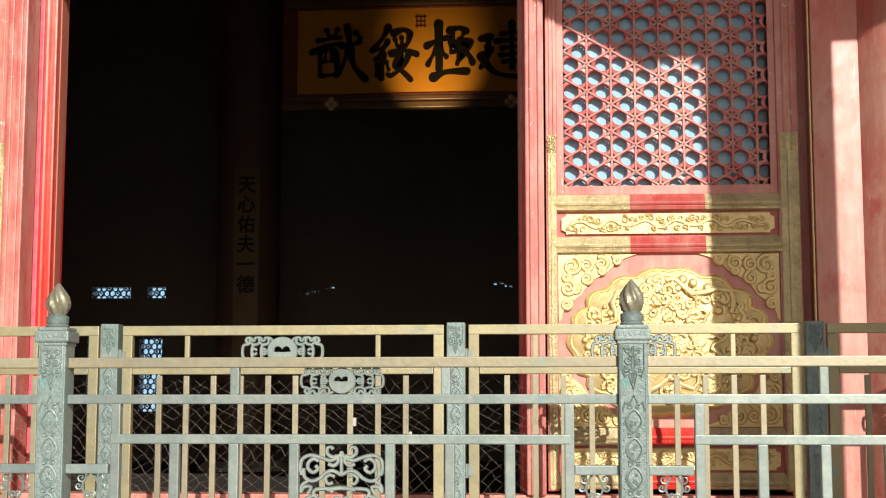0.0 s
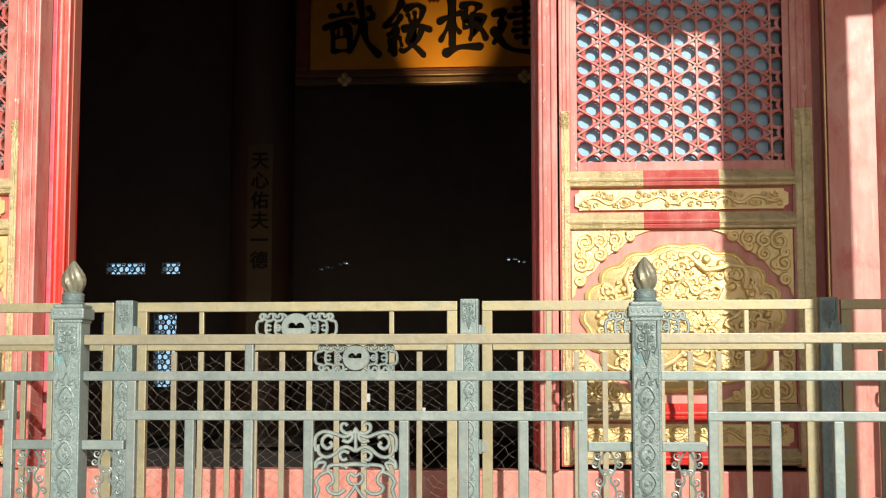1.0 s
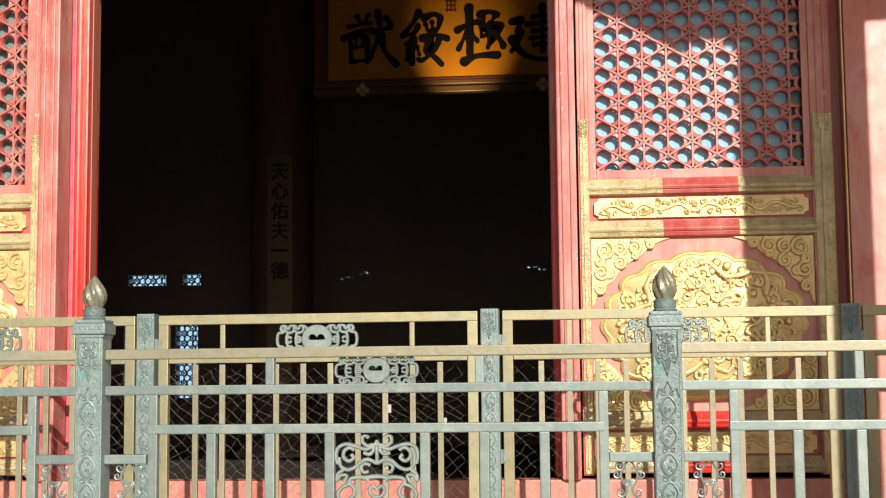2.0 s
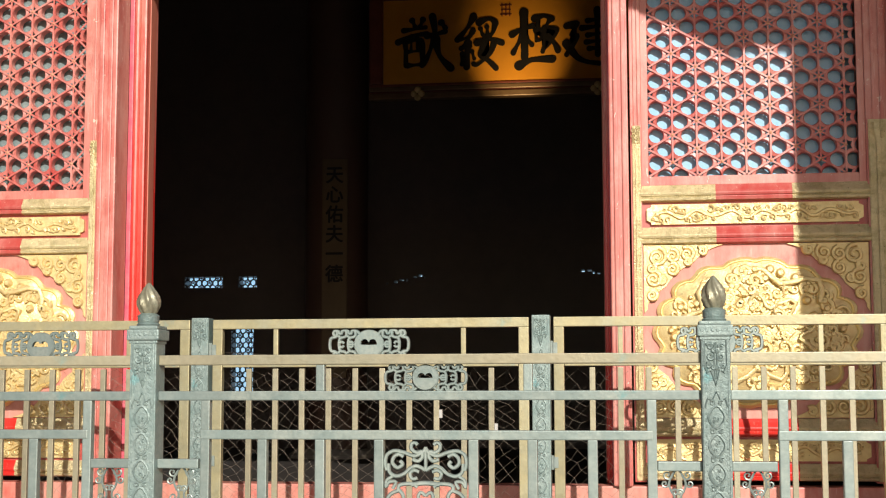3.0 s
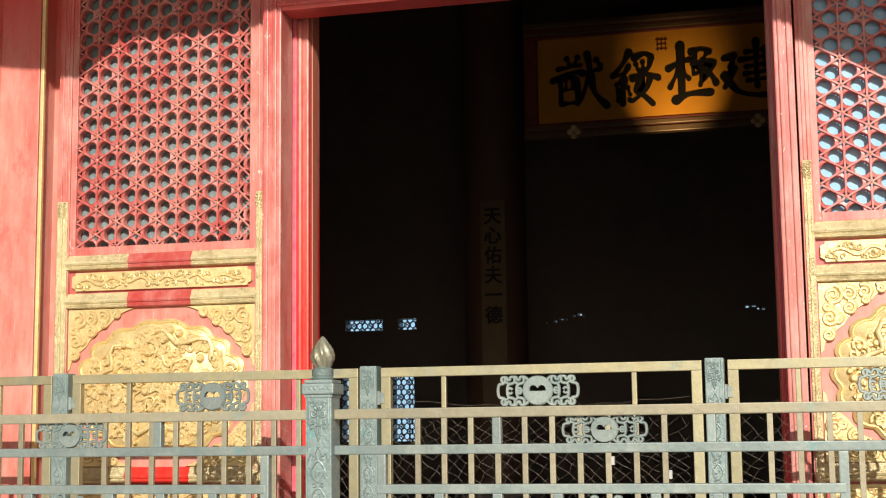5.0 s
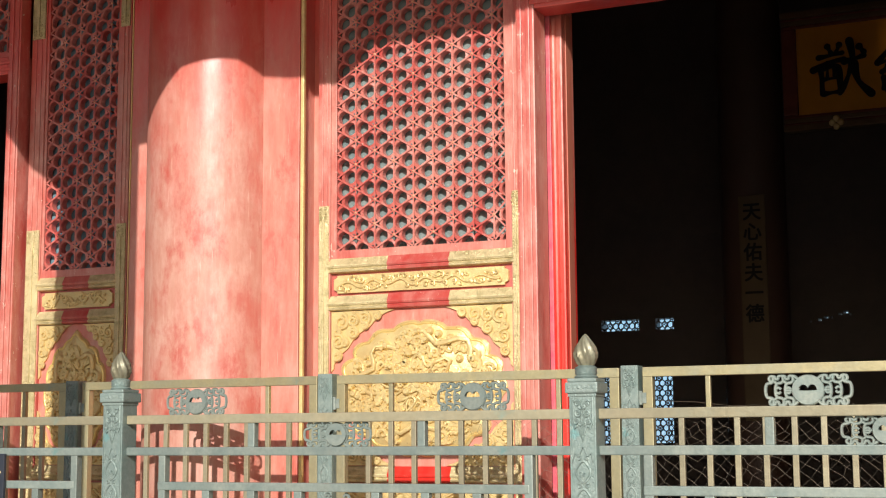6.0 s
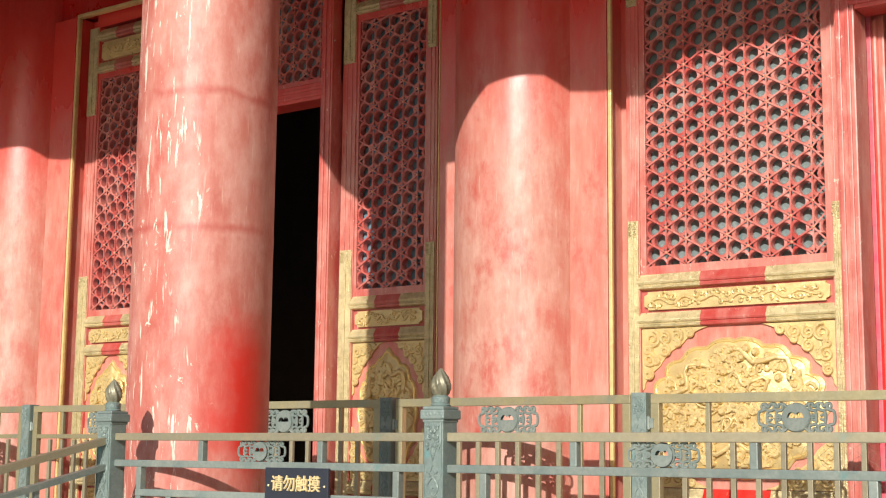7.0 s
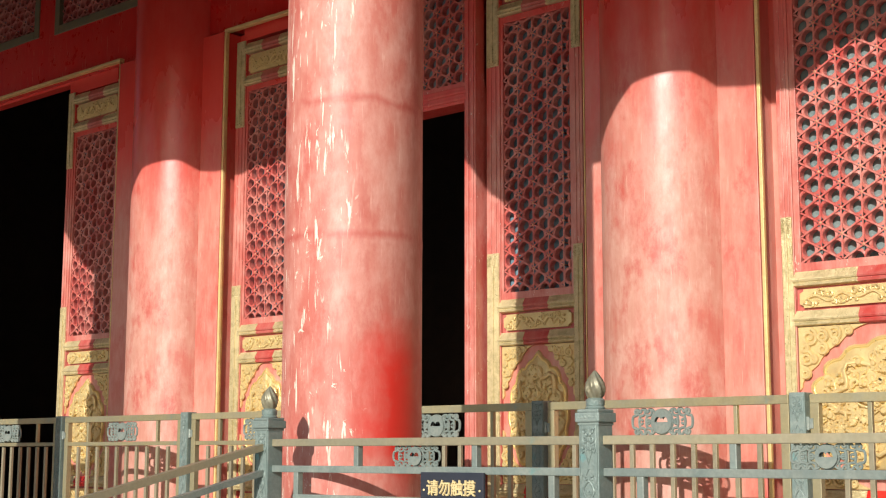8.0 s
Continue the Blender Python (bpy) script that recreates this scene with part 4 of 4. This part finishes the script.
def carved_post(w, z0, z1, pitch):
    """A square post: a foliate lappet under the top, a plain stretch, then sunk ovals between beads."""
    bm = bmesh.new()
    rnd = random.Random(4)
    h = w / 2
    f = -h - 0.0015
    box(bm, -h, h, -h, h, z0, z1, 0.006)
    top = z1 - 0.014
    lap = 1.55 * w
    tube(bm, [(h * x, f, top - lap * z) for x, z in ((-0.78, 0.0), (-0.78, 0.55), (-0.55, 0.72), (-0.30, 0.66), (0.0, 1.0), (0.30, 0.66), (0.55, 0.72), (0.78, 0.55), (0.78, 0.0))], 0.0048, 5)
    for s in (-1, 1):
        for x, z, r, a in ((0.40, 0.14, 0.24, 0.5), (0.34, 0.36, 0.26, 3.6), (0.50, 0.56, 0.20, 1.0), (0.16, 0.60, 0.16, 2.2), (0.12, 0.22, 0.14, 4.0)):
            tube(bm, spiral(s * h * x, top - lap * z, f, h * r, 1.3, a if s > 0 else math.pi - a, s, 12), 0.0058, 5, 0.6)
        tube(bm, [(s * h * 0.05, f, top - lap * 0.05), (s * h * 0.10, f, top - lap * 0.45), (s * h * 0.04, f, top - lap * 0.85)], 0.003, 4)
    low = top - lap - 0.55 * w
    tube(bm, [(h * x, f, low + w * z) for x, z in ((-0.78, -0.2), (-0.60, 0.10), (-0.30, 0.02), (0.0, 0.34), (0.30, 0.02), (0.60, 0.10), (0.78, -0.2))], 0.0034, 4)
    n = int((low - z0) / pitch)
    for i in range(n):
        zc = low - (i + 0.55) * pitch
        oval = []
        for k in range(16):
            a = 2 * math.pi * k / 16
            q = 1 + 0.07 * math.cos(4 * a)
            oval.append((h * 0.52 * math.cos(a) * q, zc + pitch * 0.37 * math.sin(a) * q))
        tube(bm, [(x, f, z) for x, z in oval], 0.0048, 5, closed=True)
        slab(bm, [(x * 0.72, zc + (z - zc) * 0.72) for x, z in oval], -h - 0.0022, -h + 0.002, 0.0, True)
        for q in range(3):
            tube(bm, spiral(rnd.uniform(-0.2, 0.2) * h, zc + rnd.uniform(-0.18, 0.18) * pitch, f - 0.0015, h * rnd.uniform(0.10, 0.18), 1.0, rnd.uniform(0, 6), 1, 8), 0.0040, 5, 0.6)
        for s in (-1, 1):
            tube(bm, spiral(s * h * 0.32, zc + 0.5 * pitch, f, h * 0.20, 1.1, 1.0 if s > 0 else 2.1, s, 10), 0.0046, 5, 0.6)
            for q in (-0.34, -0.12, 0.12, 0.34):
                lathe_front(bm, s * h * 0.70, zc + q * pitch, -h + 0.001, 0.0042, 0.0032, 6)
    for s in (-1, 1):
        box(bm, s * h * 0.86 - 0.0022, s * h * 0.86 + 0.0022, -h - 0.003, -h + 0.002, z0, z1 - 0.01)
    return bm


def finial_mesh():
    bm = bmesh.new()
    lathe(bm, [(0.040, 0.0), (0.044, 0.006), (0.037, 0.012), (0.041, 0.018), (0.040, 0.032), (0.042, 0.038), (0.030, 0.047)], 32, (0, 0, 0), 14, 0.06)
    part_a = mesh_of("collar", bm, BRONZE_POST, True)
    bm = bmesh.new()
    lathe(bm, [(0.026, 0.044), (0.038, 0.060), (0.0455, 0.080), (0.0465, 0.096), (0.042, 0.114), (0.033, 0.130), (0.021, 0.146), (0.011, 0.158), (0.003, 0.166)], 48, (0, 0, 0), 8, 0.24, 9.0)
    return part_a, mesh_of("bud", bm, FINIAL, True)


COLLAR, BUD = finial_mesh()
bm = carved_post(0.101, FLOOR, 1.142, 0.098)
POST = mesh_of("post", bm, BRONZE_POST)
bm = bmesh.new()
box(bm, -0.054, 0.054, -0.054, 0.054, 1.130, 1.142, 0.003)
box(bm, -0.062, 0.062, -0.062, 0.062, 1.142, 1.182, 0.006)
box(bm, -0.055, 0.055, -0.055, 0.055, 1.182, 1.196, 0.005)
for k in range(6):  # a row of small lappets along the cap
    lathe_front(bm, -0.045 + 0.018 * k, 1.163, -0.061, 0.0075, 0.003, 8)
CAP = mesh_of("cap", bm, BRONZE_POST)


def bar_mesh(name, w, d, h, mat, bevel=0.004):
    bm = bmesh.new()
    box(bm, 0, w, -d / 2, d / 2, 0, h, bevel)
    return mesh_of(name, bm, mat)


def fence_post(root, x, y=0.0, dz=0.0):
    post = part("post", POST, None, root, "square bronze post with carved ovals", at=(x, y, dz))
    part("cap", CAP, None, post)
    part("collar", COLLAR, None, post, at=(0, 0, 1.196))
    part("bud", BUD, None, post, "brown bronze flame-shaped bud finial", at=(0, 0, 1.192))


FRONT_Y, PITCH = -4.0, 2.07
SPAN = PITCH - 0.101
RAILS = [bar_mesh("top_rail", SPAN, 0.045, 0.037, BRASS_GREY), bar_mesh("rail", SPAN, 0.042, 0.034, BRONZE), bar_mesh("rail", 1.64, 0.040, 0.034, BRONZE), bar_mesh("short_rail", 0.155, 0.040, 0.034, BRONZE), bar_mesh("bottom_rail", SPAN, 0.045, 0.04, BRONZE)]
VERT_A = bar_mesh("upright", 0.032, 0.034, 0.098, BRONZE)
VERT_B = bar_mesh("upright", 0.034, 0.036, 0.722, BRONZE)
VERT_C = bar_mesh("upright", 0.035, 0.034, 0.541, BRONZE)
ORN = mesh_of("ornament", ornament(0.31, 0.094), BRONZE, True)
SCROLL = mesh_of("scroll", big_scroll(0.30), BRONZE, True)
LITTLE = mesh_of("corner_scroll", small_scroll(0.12, 0.30), BRONZE, True)


def front_bay(root, x):
    """One bay of the front fence, from the axis of its first post."""
    a = x + 0.0505
    for me, dx, z in ((RAILS[0], 0, 1.050), (RAILS[1], 0, 0.921), (RAILS[2], 0.16, 0.780), (RAILS[3], 0, 0.674), (RAILS[3], SPAN - 0.155, 0.674), (RAILS[4], 0, 0.20)):
        part(me.name.split(".")[0], me, None, root, "yellowed bronze top rail" if me is RAILS[0] else "", at=(a + dx, 0, z))
    for dx in (0.645, 1.40):
        part("upright", VERT_A, None, root, at=(x + dx - 0.003, 0, 0.953))
    for dx in (0.212, 1.83):
        part("upright", VERT_B, None, root, at=(x + dx, 0, 0.20))
    for dx in (0.426, 0.640, 0.857, 1.199, 1.410, 1.622):
        part("upright", VERT_C, None, root, at=(x + dx, 0, 0.24))
    part("ornament", ORN, None, root, "pierced scroll ornament with a round disc", at=(x + 1.043, 0, 1.002))
    part("scroll", SCROLL, None, root, "open cloud scroll", at=(x + 1.043, 0, 0.779))
    part("corner_scroll", LITTLE, None, root, at=(x + 0.078, 0, 0.674))
    part("corner_scroll", LITTLE, None, root, at=(x + PITCH - 0.198, 0, 0.674))


front_fence = thing("front_fence", "grey-green bronze fence with bud finials at the platform edge", "fence", at=(-0.02, FRONT_Y, 0))
for k in range(-2, 3):
    fence_post(front_fence, PITCH * k)
    if k < 2:
        front_bay(front_fence, PITCH * k)

# the rail that runs down the steps from the corner post
stair_fence = thing("stair_fence", "bronze railing running down beside the steps", "fence", at=(-4.16, FRONT_Y, 0))
SLOPE = 0.235


def sloped(bm, x0, x1, y0, y1, z0, z1):
    made = bmesh.ops.create_cube(bm, size=1.0)["verts"]
    for v in made:
        y = y0 + (v.co.y + 0.5) * (y1 - y0)
        v.co = Vector((x0 + (v.co.x + 0.5) * (x1 - x0), y, z0 + (v.co.z + 0.5) * (z1 - z0) + SLOPE * y))


for name, z0, z1, mat in (("top_rail", 1.040, 1.076, BRASS_GREY), ("rail", 0.913, 0.943, BRONZE), ("bottom_rail", 0.20, 0.24, BRONZE)):
    bm = bmesh.new()
    sloped(bm, -0.022, 0.022, -3.0, -0.05, z0, z1)
    part(name, bm, mat, stair_fence)
for i in range(1, 7):
    y = -0.45 * i
    bm = bmesh.new()
    sloped(bm, -0.012, 0.012, y - 0.012, y + 0.012, 0.24, 0.913)
    part("baluster", bm, BRONZE, stair_fence)
fence_post(stair_fence, 0, -3.05, -0.72)
bm = bmesh.new()
for i in range(4):
    box(bm, -9.0, -4.25, -4.35 - 0.75 * (i + 1), -4.35 - 0.75 * i, GROUND, FLOOR - 0.16 * (i + 1) + 0.02)
solid("steps", bm, STONE, "grey stone steps up to the platform", "stairs", kind="structure")

# back fence
BACK_Y, BP = -1.05, 1.985
bm = carved_post(0.103, FLOOR, 1.386, 0.11)
BPOST = mesh_of("post", bm, BRONZE_POST)
PW = BP - 0.14
B_TOP = bar_mesh("top_rail", PW, 0.05, 0.055, BRASS)
B_MID = bar_mesh("mid_rail", PW - 0.12, 0.045, 0.036, BRASS)
B_BOT = bar_mesh("bottom_rail", PW - 0.12, 0.045, 0.05, BRASS)
B_SIDE = bar_mesh("frame_side", 0.058, 0.05, 1.14, BRASS)
B_SHORT = bar_mesh("upright", 0.028, 0.03, 0.19, BRASS)
B_BAL = bar_mesh("baluster", 0.032, 0.026, 0.86, BRASS_GREY, 0.003)
B_ORN = mesh_of("ornament", ornament(0.485, 0.168), BRONZE, True)
back_fence = thing("back_fence", "yellowed bronze fence panels between carved posts on the porch", "fence", at=(0, BACK_Y, 0))
BX = [3.225 - BP * k for k in range(-1, 9)]
for i, x in enumerate(BX):
    part("post", BPOST, None, back_fence, "carved grey-green bronze post", at=(x, 0, 0))
    if i == len(BX) - 1:
        break
    a = x - BP + 0.07
    panel = new("panel")
    panel.empty_display_size, panel.parent, panel.location = 0.1, back_fence, (a, 0, 0)
    for me, dx, z in ((B_TOP, 0, 1.320), (B_MID, 0.06, 1.098), (B_BOT, 0.06, 0.18), (B_SIDE, 0, 0.18), (B_SIDE, PW - 0.058, 0.18), (B_SHORT, 0.36, 1.134), (B_SHORT, PW - 0.388, 1.134)):
        part(me.name.split(".")[0], me, None, panel, at=(dx, 0, z))
    n = 10
    for k in range(n):
        part("baluster", B_BAL, None, panel, at=(0.058 + (PW - 0.116) * (k + 1) / (n + 1) - 0.016, 0, 0.23))
    part("ornament", B_ORN, None, panel, "pierced grey-green scroll ornament with a round disc", at=(PW / 2, 0, 1.227))

    for z in (0.52, 1.16):
        bm = bmesh.new()
        lathe(bm, [(0.010, 0), (0.012, 0.004), (0.012, 0.076), (0.010, 0.08)], 10, (-0.012, -0.03, z))
        box(bm, -0.012, 0.022, -0.032, -0.024, z + 0.01, z + 0.07)
        part("hinge", bm, BRONZE, panel)
bm = bmesh.new()
box(bm, -0.009, 0.009, -0.0165, 0.0155, -0.024, 0.024, 0.003)
tie = solid("cable_tie", bm, WHITE, "white plastic tie on a fence baluster", "tie", "fence ties", at=(0.665, BACK_Y, 0.83))
copy_thing(tie, pose(0.981, BACK_Y, 0.752))

# wire netting tied behind the back fence
rnd = random.Random(5)
verts, faces = [], []


def wire(p, q, r=0.0013):
    d = Vector(q) - Vector(p)
    s = Vector((d.z, 0, -d.x)).normalized() * r
    b = len(verts)
    for c in (Vector(p), Vector(q)):
        verts.extend([tuple(c + s), tuple(c - s * 0.5 + Vector((0, r, 0))), tuple(c - s * 0.5 - Vector((0, r, 0)))])
    faces.extend([(b, b + 1, b + 4, b + 3), (b + 1, b + 2, b + 5, b + 4), (b + 2, b, b + 3, b + 5)])


node = {}
for i in range(-42, 43):
    for j in range(0, 30):
        if (i + j) % 2 == 0:
            sag = 0.03 * math.sin(i * 0.17) + 0.02 * math.sin(i * 0.06 + j * 0.4)
            node[i, j] = (i * 0.042 + rnd.uniform(-0.013, 0.013) + 0.02 * math.sin(j * 0.5), 0.06 + rnd.uniform(-0.012, 0.012), 0.14 + j * 0.034 + sag + rnd.uniform(-0.011, 0.011))
for (i, j), p in node.items():
    for k in (-1, 1):
        if (i + k, j + 1) in node and rnd.random() > 0.04:
            wire(p, node[i + k, j + 1], 0.0007)
for z0, dip in ((1.19, 0.05), (1.13, 0.02)):  # loose strands strung along the top
    strand = [(-0.62 + 1.78 * k / 16, 0.055, z0 - dip * math.sin(math.pi * k / 16) + rnd.uniform(-0.006, 0.006)) for k in range(17)]
    for p, q in zip(strand, strand[1:]):
        wire(p, q, 0.0012)
me = bpy.data.meshes.new("wire_netting")
me.from_pydata(verts, [], faces)
me.materials.append(WIRE)
net = tagged(new("wire_netting", me), "loose thin wire netting behind the fence panels", "netting", kind="stuff")
net.location = (0, BACK_Y, 0)

# small sign on the front fence
sign = thing("notice_sign", "small dark sign with gold characters on the fence rail", "sign", at=(-2.86, FRONT_Y - 0.035, 0.82))
boxed("plate", SIGN_DARK, sign, (-0.19, 0.19, -0.008, 0.008, -0.10, 0.11), 0.004)
part("lettering", lettering("请勿触摸", 0.074, 0.002, SIGN_GOLD, "lettering", 0.0016), None, sign, "gold characters", at=(0, -0.014, 0.035))
for sx in (-1, 1):
    bm = bmesh.new()
    lathe_front(bm, sx * 0.168, 0.03, -0.008, 0.006, 0.004, 8)
    part("screw", bm, SIGN_GOLD, sign)

# ---- inside the hall ----
board = thing("name_board", "orange-yellow hanging board with four black characters", "plaque", at=(0.16, 8.8, 5.52))
boxed("panel", BOARD, board, (-1.63, 1.63, 0.0, 0.05, -0.56, 0.56))
bm = bmesh.new()
for s in (1, -1):  # stepped mouldings above and below the panel
    for d0, d1, y in ((0.56, 0.60, -0.03), (0.66, 0.69, -0.045)):
        a, b = sorted((s * d0, s * d1))
        box(bm, -1.81, 1.81, y, 0.06, a, b, 0.012)
    for d0, d1, y in ((0.60, 0.66, -0.055), (0.69, 0.77, -0.09)):
        a, b = sorted((s * d0, s * d1))
        boxed("moulding", MOULD, board, (-1.81, 1.81, y, 0.06, a, b), 0.012, "dull brown gilt moulding strip")
    a, b = sorted((s * 1.63, s * 1.81))
    box(bm, a, b, -0.055, 0.058, -0.558, 0.558, 0.02)
part("frame", bm, BOARD_RED, board, "dark red moulded frame")


def brush(bm, pts, w, size, lift):
    """One brush stroke through pts, swelling at both ends, as a raised flat bar; lift sets it proud of the last."""
    line = flowing(pts, 7)
    n = len(line)
    left, right = [], []
    for i, (x, z) in enumerate(line):
        q, o = line[max(0, i - 1)], line[min(n - 1, i + 1)]
        d = Vector((o[0] - q[0], o[1] - q[1])).normalized()
        k = i / (n - 1)
        half = w / 2 * (0.80 + 0.24 * math.cos(2 * math.pi * k)) * (1.10 - 0.25 * k)
        left.append((x - d.y * half, z + d.x * half))
        right.append((x + d.y * half, z - d.x * half))
        if i in (0, n - 1):  # a rounded end
            s = -1 if i == 0 else 1
            cap = [(x + s * d.x * half * math.sin(a) - d.y * half * math.cos(a), z + s * d.y * half * math.sin(a) + d.x * half * math.cos(a)) for a in (0.5, 1.05, 1.57, 2.1, 2.64)]
            tip = cap if i else cap[::-1]
            if i == 0:
                head = tip
            else:
                tail = tip
    outline = [(x * size, z * size) for x, z in left + tail + right[::-1] + head]
    front = [bm.verts.new((x, -0.006 - lift, z)) for x, z in outline]
    back = [bm.verts.new((x, 0.004, z)) for x, z in outline]
    m = len(front)
    for i in range(m):
        bm.faces.new((front[i], front[(i + 1) % m], back[(i + 1) % m], back[i]))
    bmesh.ops.triangulate(bm, faces=[bm.faces.new(front)])


SILK = (  # left side, then right side
    (((-.20, .92), (-.42, .52), (-.78, .10)), .20), (((-.78, .10), (-.48, .15), (-.22, .34)), .14), (((-.22, .42), (-.45, .0), (-.64, -.24)), .15),
    (((-.64, -.22), (-.32, -.14)), .14), (((-.40, -.05), (-.42, -.5), (-.45, -.90)), .22), (((-.60, -.42), (-.62, -.80)), .14), (((-.26, -.35), (-.18, -.6)), .13))
SETTLE = (
    (((.0, .70), (.35, .82), (.58, .68)), .19), (((.05, .46), (.12, .26)), .13), (((.28, .52), (.30, .30)), .13), (((.58, .66), (.52, .36), (.28, .10)), .17),
    (((-.08, -.04), (.35, .07), (.82, -.08)), .18), (((.25, .15), (.10, -.28), (.02, -.52), (.30, -.68), (.60, -.98)), .18), (((.54, -.05), (.36, -.48), (-.05, -.82), (-.2, -.80)), .16))
TREE = (
    (((-.38, 1.0), (-.36, .3), (-.36, -.62)), .24), (((-.80, .22), (-.40, .42), (-.05, .50)), .18), (((-.42, .18), (-.60, -.15), (-.76, -.45)), .18),
    (((-.30, .06), (-.10, -.18)), .16), (((-.56, -.92), (-.10, -.73), (.62, -.72)), .24))
RIDGE = (
    (((.0, .76), (.35, .84), (.62, .72)), .18), (((.54, .70), (.36, .40)), .15), (((.02, .34), (.06, -.04)), .11), (((.02, .33), (.24, .33), (.22, .0), (.06, -.02)), .11),
    (((.12, .76), (.12, .44)), .14), (((.42, .36), (.80, .32), (.60, -.05), (.34, -.30)), .15), (((.48, .08), (.68, -.15), (.82, -.42)), .19), (((.34, .40), (.34, -.1), (.28, -.44)), .14))
WINE = (
    (((-.44, .86), (-.34, .64)), .16), (((-.05, .88), (-.16, .62)), .16), (((-.75, .50), (-.3, .55), (.05, .60)), .14), (((-.95, .08), (-.45, .30), (.10, .36)), .17),
    (((-.70, .15), (-.66, -.78)), .17), (((-.68, .10), (-.06, .12), (-.08, -.80)), .16), (((-.6, -.28), (-.1, -.25)), .11), (((-.6, -.78), (-.08, -.75)), .15), (((-.46, .3), (-.48, -.2)), .10), (((-.25, .3), (-.25, -.2)), .10))
HOUND = (
    (((.10, .28), (.45, .34), (.76, .42)), .17), (((.30, .98), (.38, .3), (.15, -.4), (-.05, -.75)), .19), (((.40, .15), (.55, -.45), (.95, -.92)), .25), (((.62, .74), (.76, .55)), .18))
PEN = (
    (((.25, 1.0), (.25, .2), (.25, -.60)), .19), (((-.1, .62), (.55, .70)), .14), (((-.30, .36), (.85, .46)), .16), (((-.1, .10), (.55, .18)), .14),
    (((-.15, -.15), (.6, -.08)), .14), (((-.05, -.38), (.62, -.34)), .14), (((.55, .72), (.52, .1)), .15))
STRIDE = ((((-.85, .45), (-.45, .54), (-.70, .12), (-.45, .08), (-.85, -.58)), .16), (((-.85, -.18), (-.4, -.74), (.3, -.92), (.95, -.88)), .22))
for x, strokes in ((-1.086, WINE + HOUND), (-0.365, SILK + SETTLE), (0.355, TREE + RIDGE), (1.075, PEN + STRIDE)):
    character = new("character")
    character.empty_display_size, character.parent, character.location = 0.1, board, (x, -0.006, -0.03)
    for k, (pts, w) in enumerate(strokes):
        bm = bmesh.new()
        brush(bm, pts, w * 1.28, 0.365, 0.0007 * k)
        part("stroke", bm, INK, character)
bm = bmesh.new()
for x, z, w, h in ((0.0, 0.0, 0.020, 0.16), (-0.05, 0, 0.016, 0.18), (0.05, 0, 0.016, 0.18), (0, 0.06, 0.15, 0.016), (0, 0.0, 0.13, 0.014), (0, -0.06, 0.15, 0.016)):
    box(bm, x - w / 2, x + w / 2, -0.008, 0.0, z - h / 2, z + h / 2)
part("seal", bm, BOARD_RED, board, "red square seal mark", at=(-0.015, -0.002, 0.385))
for x in (-1.16, 1.16):
    bm = bmesh.new()
    for k in range(4):
        a = k * math.pi / 2
        lathe_front(bm, 0.05 * math.cos(a), 0.05 * math.sin(a), 0, 0.045, 0.03, 10)
    part("hook", bm, GOLD_LINE, board, "gilt cloud-shaped hook", at=(x, -0.10, -0.71), smooth=True)
couplet = thing("couplet_board", "vertical board coloured dim brown for the hall's shade, with a column of dark characters", "plaque", at=(-2.15, 8.98, 2.6))
# Gold board coloured brown, with the hall's shade already in it.
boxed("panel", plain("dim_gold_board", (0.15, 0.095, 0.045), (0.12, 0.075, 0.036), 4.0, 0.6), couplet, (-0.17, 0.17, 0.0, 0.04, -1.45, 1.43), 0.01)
for i, ch in enumerate("天心佑夫一德"):
    part("character", lettering(ch, 0.24, 0.004, INK_DULL, "character", 0.006), None, couplet, "dark character", at=(0, -0.010, 1.20 - 0.262 * i))
for x0, x1, z0, z1 in BACK_HOLES:
    win = thing("rear_window", "bright lattice window in the dark rear wall", "window", "rear windows", at=(x0, 12.64, z0))
    part("lattice", lattice_mesh("rear_lattice", x1 - x0, z1 - z0, DARK_WOOD, 0.155), None, win)
    boxed("pane", REAR_PANE, win, (0.0, x1 - x0, 0.066, 0.072, 0.0, z1 - z0), label="pale blue pane")
